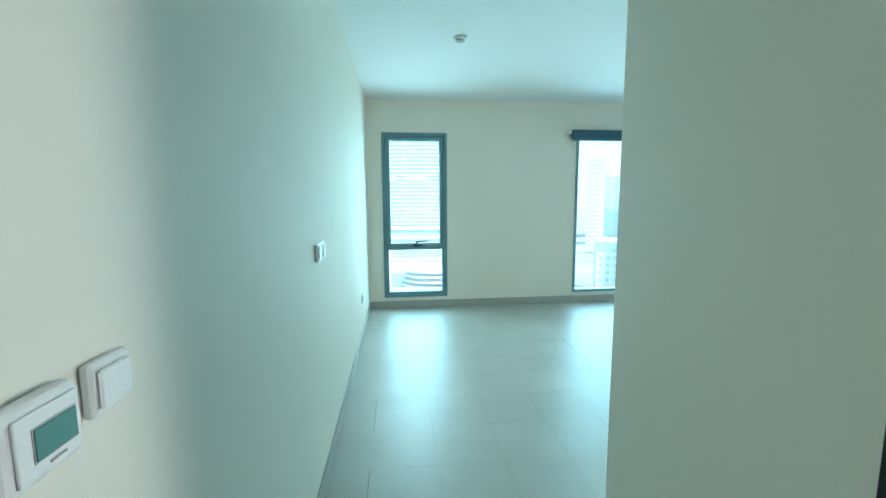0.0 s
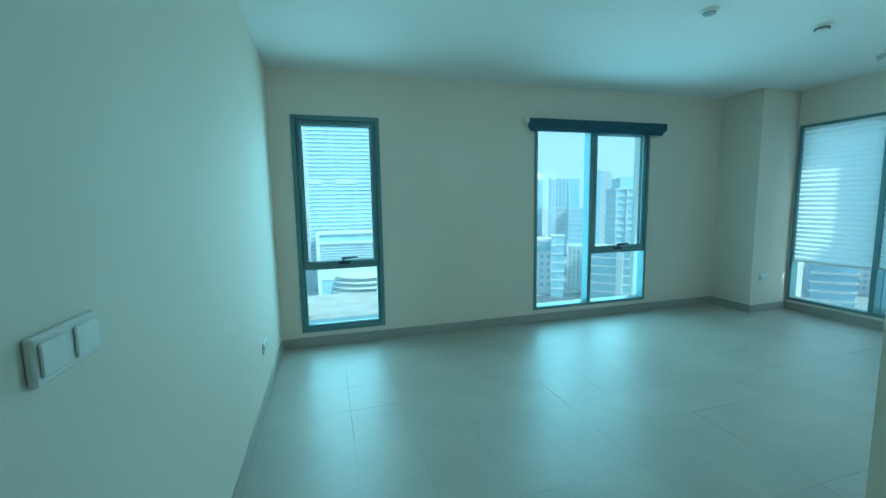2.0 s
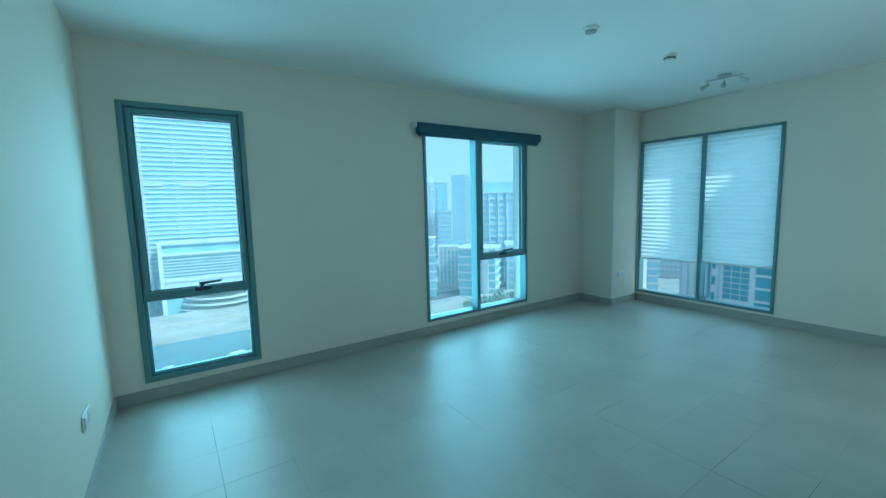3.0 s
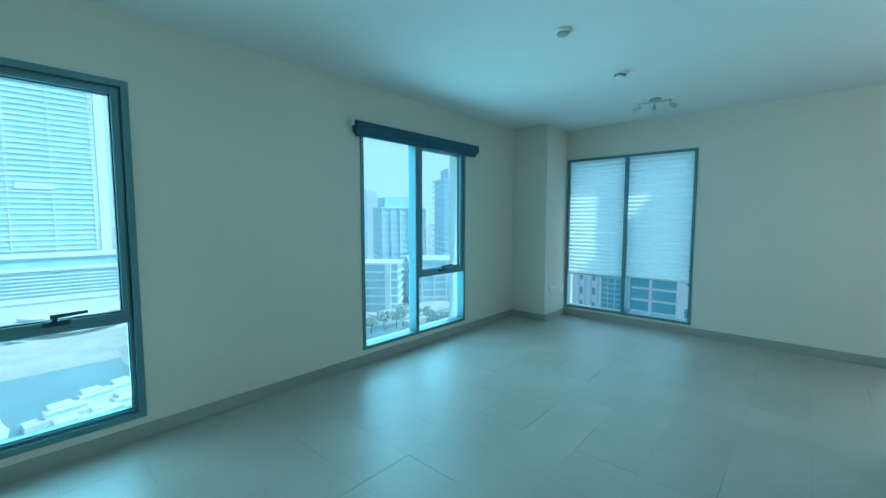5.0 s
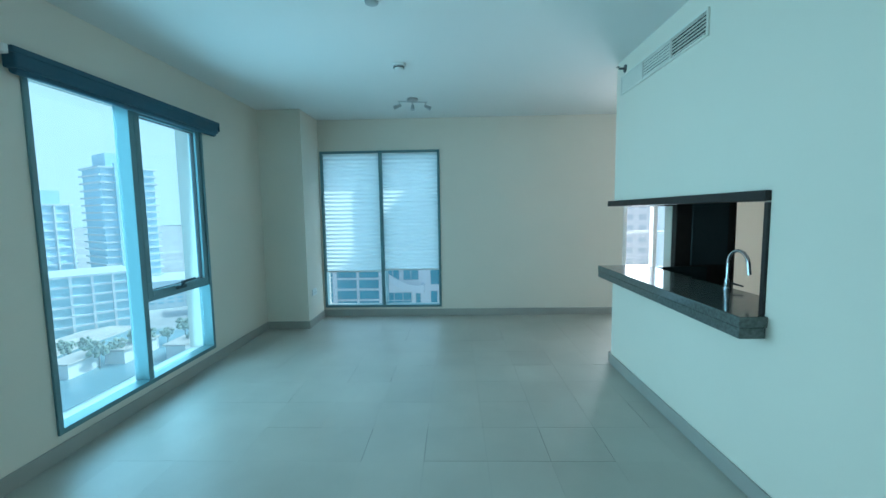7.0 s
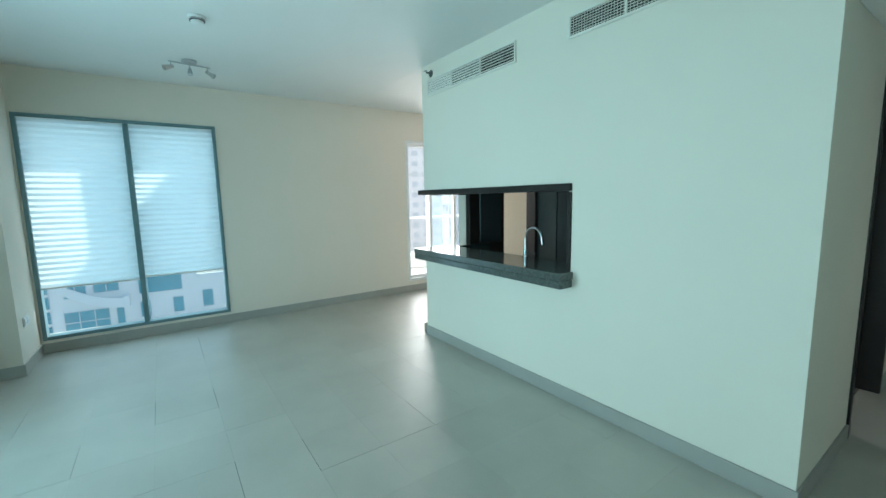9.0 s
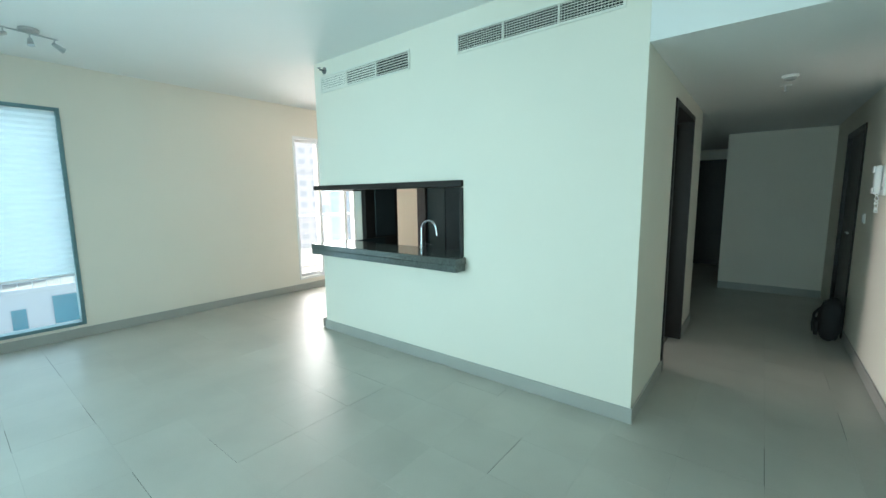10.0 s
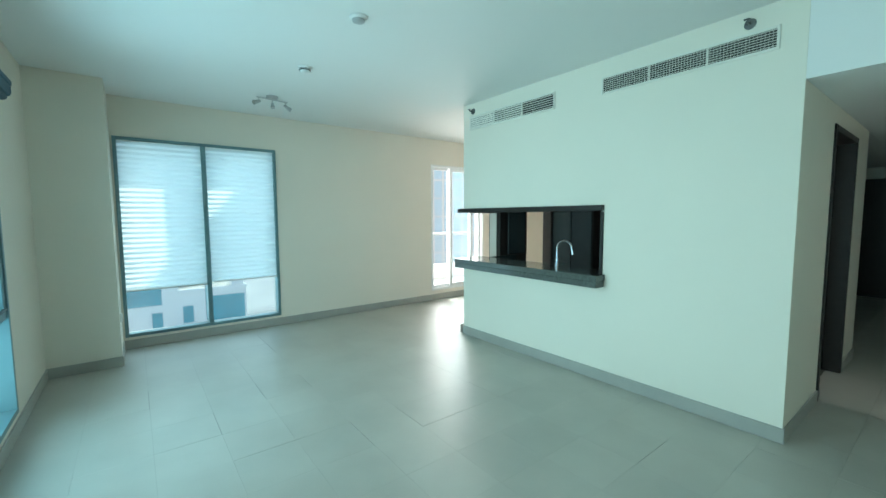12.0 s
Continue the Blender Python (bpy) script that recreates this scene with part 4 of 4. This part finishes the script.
def boat(x, y, turn, long):
    b = thing("motor_yacht", (x, y, GROUND + 0.05), "white moored motor yacht in the marina", "boat", "moored yachts")
    b.rotation_euler[2] = turn
    bm = bmesh.new()
    rows = []
    for i in range(9):
        u = i / 8
        half = long * 0.13 * (1 - max(0, (u - 0.45) / 0.55) ** 2.2)
        rows.append([bm.verts.new((long * (u - 0.5), s * half * k, z)) for s, k, z in ((-1, 0.75, 0), (-1, 1, 1.5 + u * 0.6), (1, 1, 1.5 + u * 0.6), (1, 0.75, 0))])
    for p, q in zip(rows, rows[1:]):
        for k in range(4):
            bm.faces.new((p[k], p[(k + 1) % 4], q[(k + 1) % 4], q[k]))
    bm.faces.new(rows[0])
    bm.faces.new(rows[-1][::-1])
    for name, m, mat in (("hull", bm, M_CONC), ("cabin", block(-long * 0.3, long * 0.15, -long * 0.09, long * 0.09, 1.6, 3.3, 0.3), M_CONC), ("cabin_window", block(-long * 0.28, long * 0.16, -long * 0.095, long * 0.095, 2.2, 2.8), M_FGLASS), ("flybridge", block(-long * 0.26, long * 0.02, -long * 0.08, long * 0.08, 3.31, 4.1, 0.2), M_CONC)):
        ob = new(name, mesh_of(name, m, mat))
        ob.parent = b


for k in range(9):
    boat(9 + (k % 3) * 5.5, 96 + 3.6 * k + (k % 2) * 1.5, radians(8 + 5 * (k % 3)), 13 + (k * 7 % 4))
for k in range(4):
    boat(-30 + 9 * k, 122, radians(85 + 6 * k), 12)

# apartment block across the street, seen below the blinds
flat = thing("apartment_block", (66, 8, GROUND), "white apartment block with blue square windows and terraces", "building")
TOP = -9.1
part("wall", block(66, 92, -0.6, 31.5, GROUND, 40), M_WHITEF, flat)
wing = part("wing_wall", block(66, 80, -9.2, -0.601, GROUND, TOP), M_WHITEF, flat)
part("wing_parapet", block(65.85, 66.15, -9.3, -0.602, TOP + 0.001, TOP + 0.55, 0.05), M_WHITEF, wing)
part("wing_parapet", block(66.151, 80, -9.3, -9.05, TOP + 0.001, TOP + 0.55, 0.05), M_WHITEF, wing)
part("terrace_floor", block(66.151, 80, -9.049, -0.602, TOP + 0.001, TOP + 0.05), M_SAND, wing)
part("terrace_rail", rod(bmesh.new(), (66.0, -9.2, TOP + 1.35), (66.0, -0.7, TOP + 1.35), 0.05, None, 8), M_WHITEFRAME, wing)
for k in range(8):
    part("rail_post", rod(bmesh.new(), (66.0, -9.1 + 1.2 * k, TOP + 0.551), (66.0, -9.1 + 1.2 * k, TOP + 1.34), 0.035, None, 6), M_WHITEFRAME, wing)
part("set_back_wall", block(76, 80, -9.0, -0.602, TOP + 0.051, 40), M_WHITEF, wing)
part("plant_room", block(66.6, 69.0, -9.0, -7.4, TOP + 0.051, TOP + 1.9, 0.05), M_WHITEFRAME, wing)


def facade_window(y0, y1, z0, z1, cols=1, rows=1, x=66.0):
    """A glazed opening: a frame that stands proud of the facade and its panes behind the bars."""
    bm = Side("y", x).ring(y0, y1, -0.10, 0.04, z0, z1, 0.09, 0.0)
    for k in range(1, cols):
        y = y0 + (y1 - y0) * k / cols
        box(bm, x - 0.10, x + 0.04, y - 0.05, y + 0.05, z0 + 0.09, z1 - 0.09)
    for k in range(1, rows):
        z = z0 + (z1 - z0) * k / rows
        box(bm, x - 0.095, x + 0.035, y0 + 0.09, y1 - 0.09, z - 0.06, z + 0.06)
    w = part("window", bm, M_PALEF, flat)
    part("pane", block(x - 0.04, x + 0.05, y0 + 0.05, y1 - 0.05, z0 + 0.05, z1 - 0.05), M_TEALGL, w)


facade_window(1.2, 6.1, -10.4, -7.5)
facade_window(1.2, 2.5, -13.5, -11.3)
facade_window(4.9, 6.1, -13.5, -11.4)
facade_window(-2.4, -1.0, -13.3, -10.8)
facade_window(-9.0, -4.5, -13.9, -9.75)
facade_window(-4.2, -1.0, -8.9, -7.2, 2, 1, 76.0)
facade_window(22.3, 25.6, -13.2, -7.4, 3, 7)
for k in range(4):
    facade_window(14.6, 18.0, -9.2 - 1.8 * k, -7.6 - 1.8 * k)
    facade_window(18.3, 21.7, -9.2 - 1.8 * k, -7.6 - 1.8 * k)
for k in range(3):
    facade_window(26.5, 27.2, -9.0 - 2.4 * k, -7.6 - 2.4 * k)
    facade_window(28.6, 29.3, -9.0 - 2.4 * k, -7.6 - 2.4 * k)
for k in range(6):
    part("pier", block(65.8, 65.999, 26.0 + 1.05 * k, 26.25 + 1.05 * k, GROUND, 40), M_PALEF, flat)
square = mesh_of("window", block(-0.06, 0.05, -1.05, 1.05, -1.0, 1.0), M_TEALGL)
for row in range(7):
    for k in range(9):
        piece("window", square, flat, (66, 24 - 4.0 * k, -17.4 - 3.3 * row))

# a curved white terrace sweeps across the front, with glazing set back behind it
facade_window(11.2, 13.4, -10.0, -7.4, 2)
facade_window(8.0, 10.6, -9.6, -7.4, 2)
facade_window(9.2, 13.6, -14.4, -11.6, 3, 2)
facade_window(7.7, 8.6, -14.2, -11.4)


def curved_band(low, high, out, thick):
    """A parapet that curves out from the facade and down to its end."""
    bm, last, n = bmesh.new(), None, 24
    for k in range(n + 1):
        u = k / n
        x, y, drop = 65.9 - out * math.sin(math.pi * min(1, u * 1.02) / 2), 13.9 - 6.3 * u, 2.3 * math.sin(math.pi * u / 2)
        row = [bm.verts.new((x + d, y, z - drop)) for d, z in ((0, low), (0, high), (thick, high), (thick, low))]
        if last:
            for a in range(4):
                bm.faces.new((last[a], last[(a + 1) % 4], row[(a + 1) % 4], row[a]))
        else:
            bm.faces.new(row[::-1])
        last = row
    bm.faces.new(last)
    bmesh.ops.recalc_face_normals(bm, faces=bm.faces)
    return smooth(bm)


part("curved_terrace", curved_band(-9.2, -8.0, 1.6, 0.3), M_WHITEF, flat)
part("terrace_end", block(64.2, 65.999, 7.0, 7.6, -11.5, -10.1, 0.05), M_WHITEF, flat)

# towers beyond the balcony
t = Tower(108, 124.6, 150, 22, "white residential tower with paired windows", M_WHITEF, deep=20)
t.windows(M_PALEF, 11, 24, t.high - 110, t.high - 20, 0.55, 0.5)
t.bands(M_CONC, 22, 0.8, 0.5)
t = Tower(125.6, 134, 160, 22, "blue glass tower with pale piers", M_BLUEF, deep=20)
t.bands(M_CONC, 7.2, 0.6, 0.3)
t.piers(M_CONC, 7, 0.7, 0.5)
t = Tower(136, 150, 170, 20, "white residential tower beyond the balcony", M_CONC, deep=20)
t.bands(M_BLUEF, 3.5, 1.3, 0.1)
bal = structure("balcony_floor", block(EX + 0.251, 7.3, -2.6, 0.1, -0.15, 0.10), M_CONC, "white balcony slab with low parapet", "balcony")
part("parapet", block(7.18, 7.3, -2.6, 0.1, 0.101, 0.42), M_CONC, bal)
part("handrail", rod(bmesh.new(), (7.24, -2.6, 1.08), (7.24, 0.1, 1.08), 0.025), M_WHITEFRAME, bal)
part("rail_glass", block(7.235, 7.245, -2.6, 0.1, 0.43, 1.05), M_CLEAR, bal).visible_shadow = False
# Unseen slab overhead, added to stop direct sun entering by the balcony door.
part("added_shade_slab", block(EX + 0.251, 7.6, -2.8, 0.3, 2.72, 2.95), M_CONC, bal)

# hazy distance all round
M_HAZE, hn, hl, hp = shader("pale summer haze")
hp.inputs["Base Color"].default_value = (0.0, 0.0, 0.0, 1)
hp.inputs["Emission Color"].default_value = (0.88, 0.95, 1.0, 1)
hp.inputs["Emission Strength"].default_value = 0.66
structure("backdrop", turned([(2500, GROUND - 1), (2500, 1200)], (0, 0, 0), "Z", 96), M_HAZE, "pale blue white haze at the horizon", "sky")
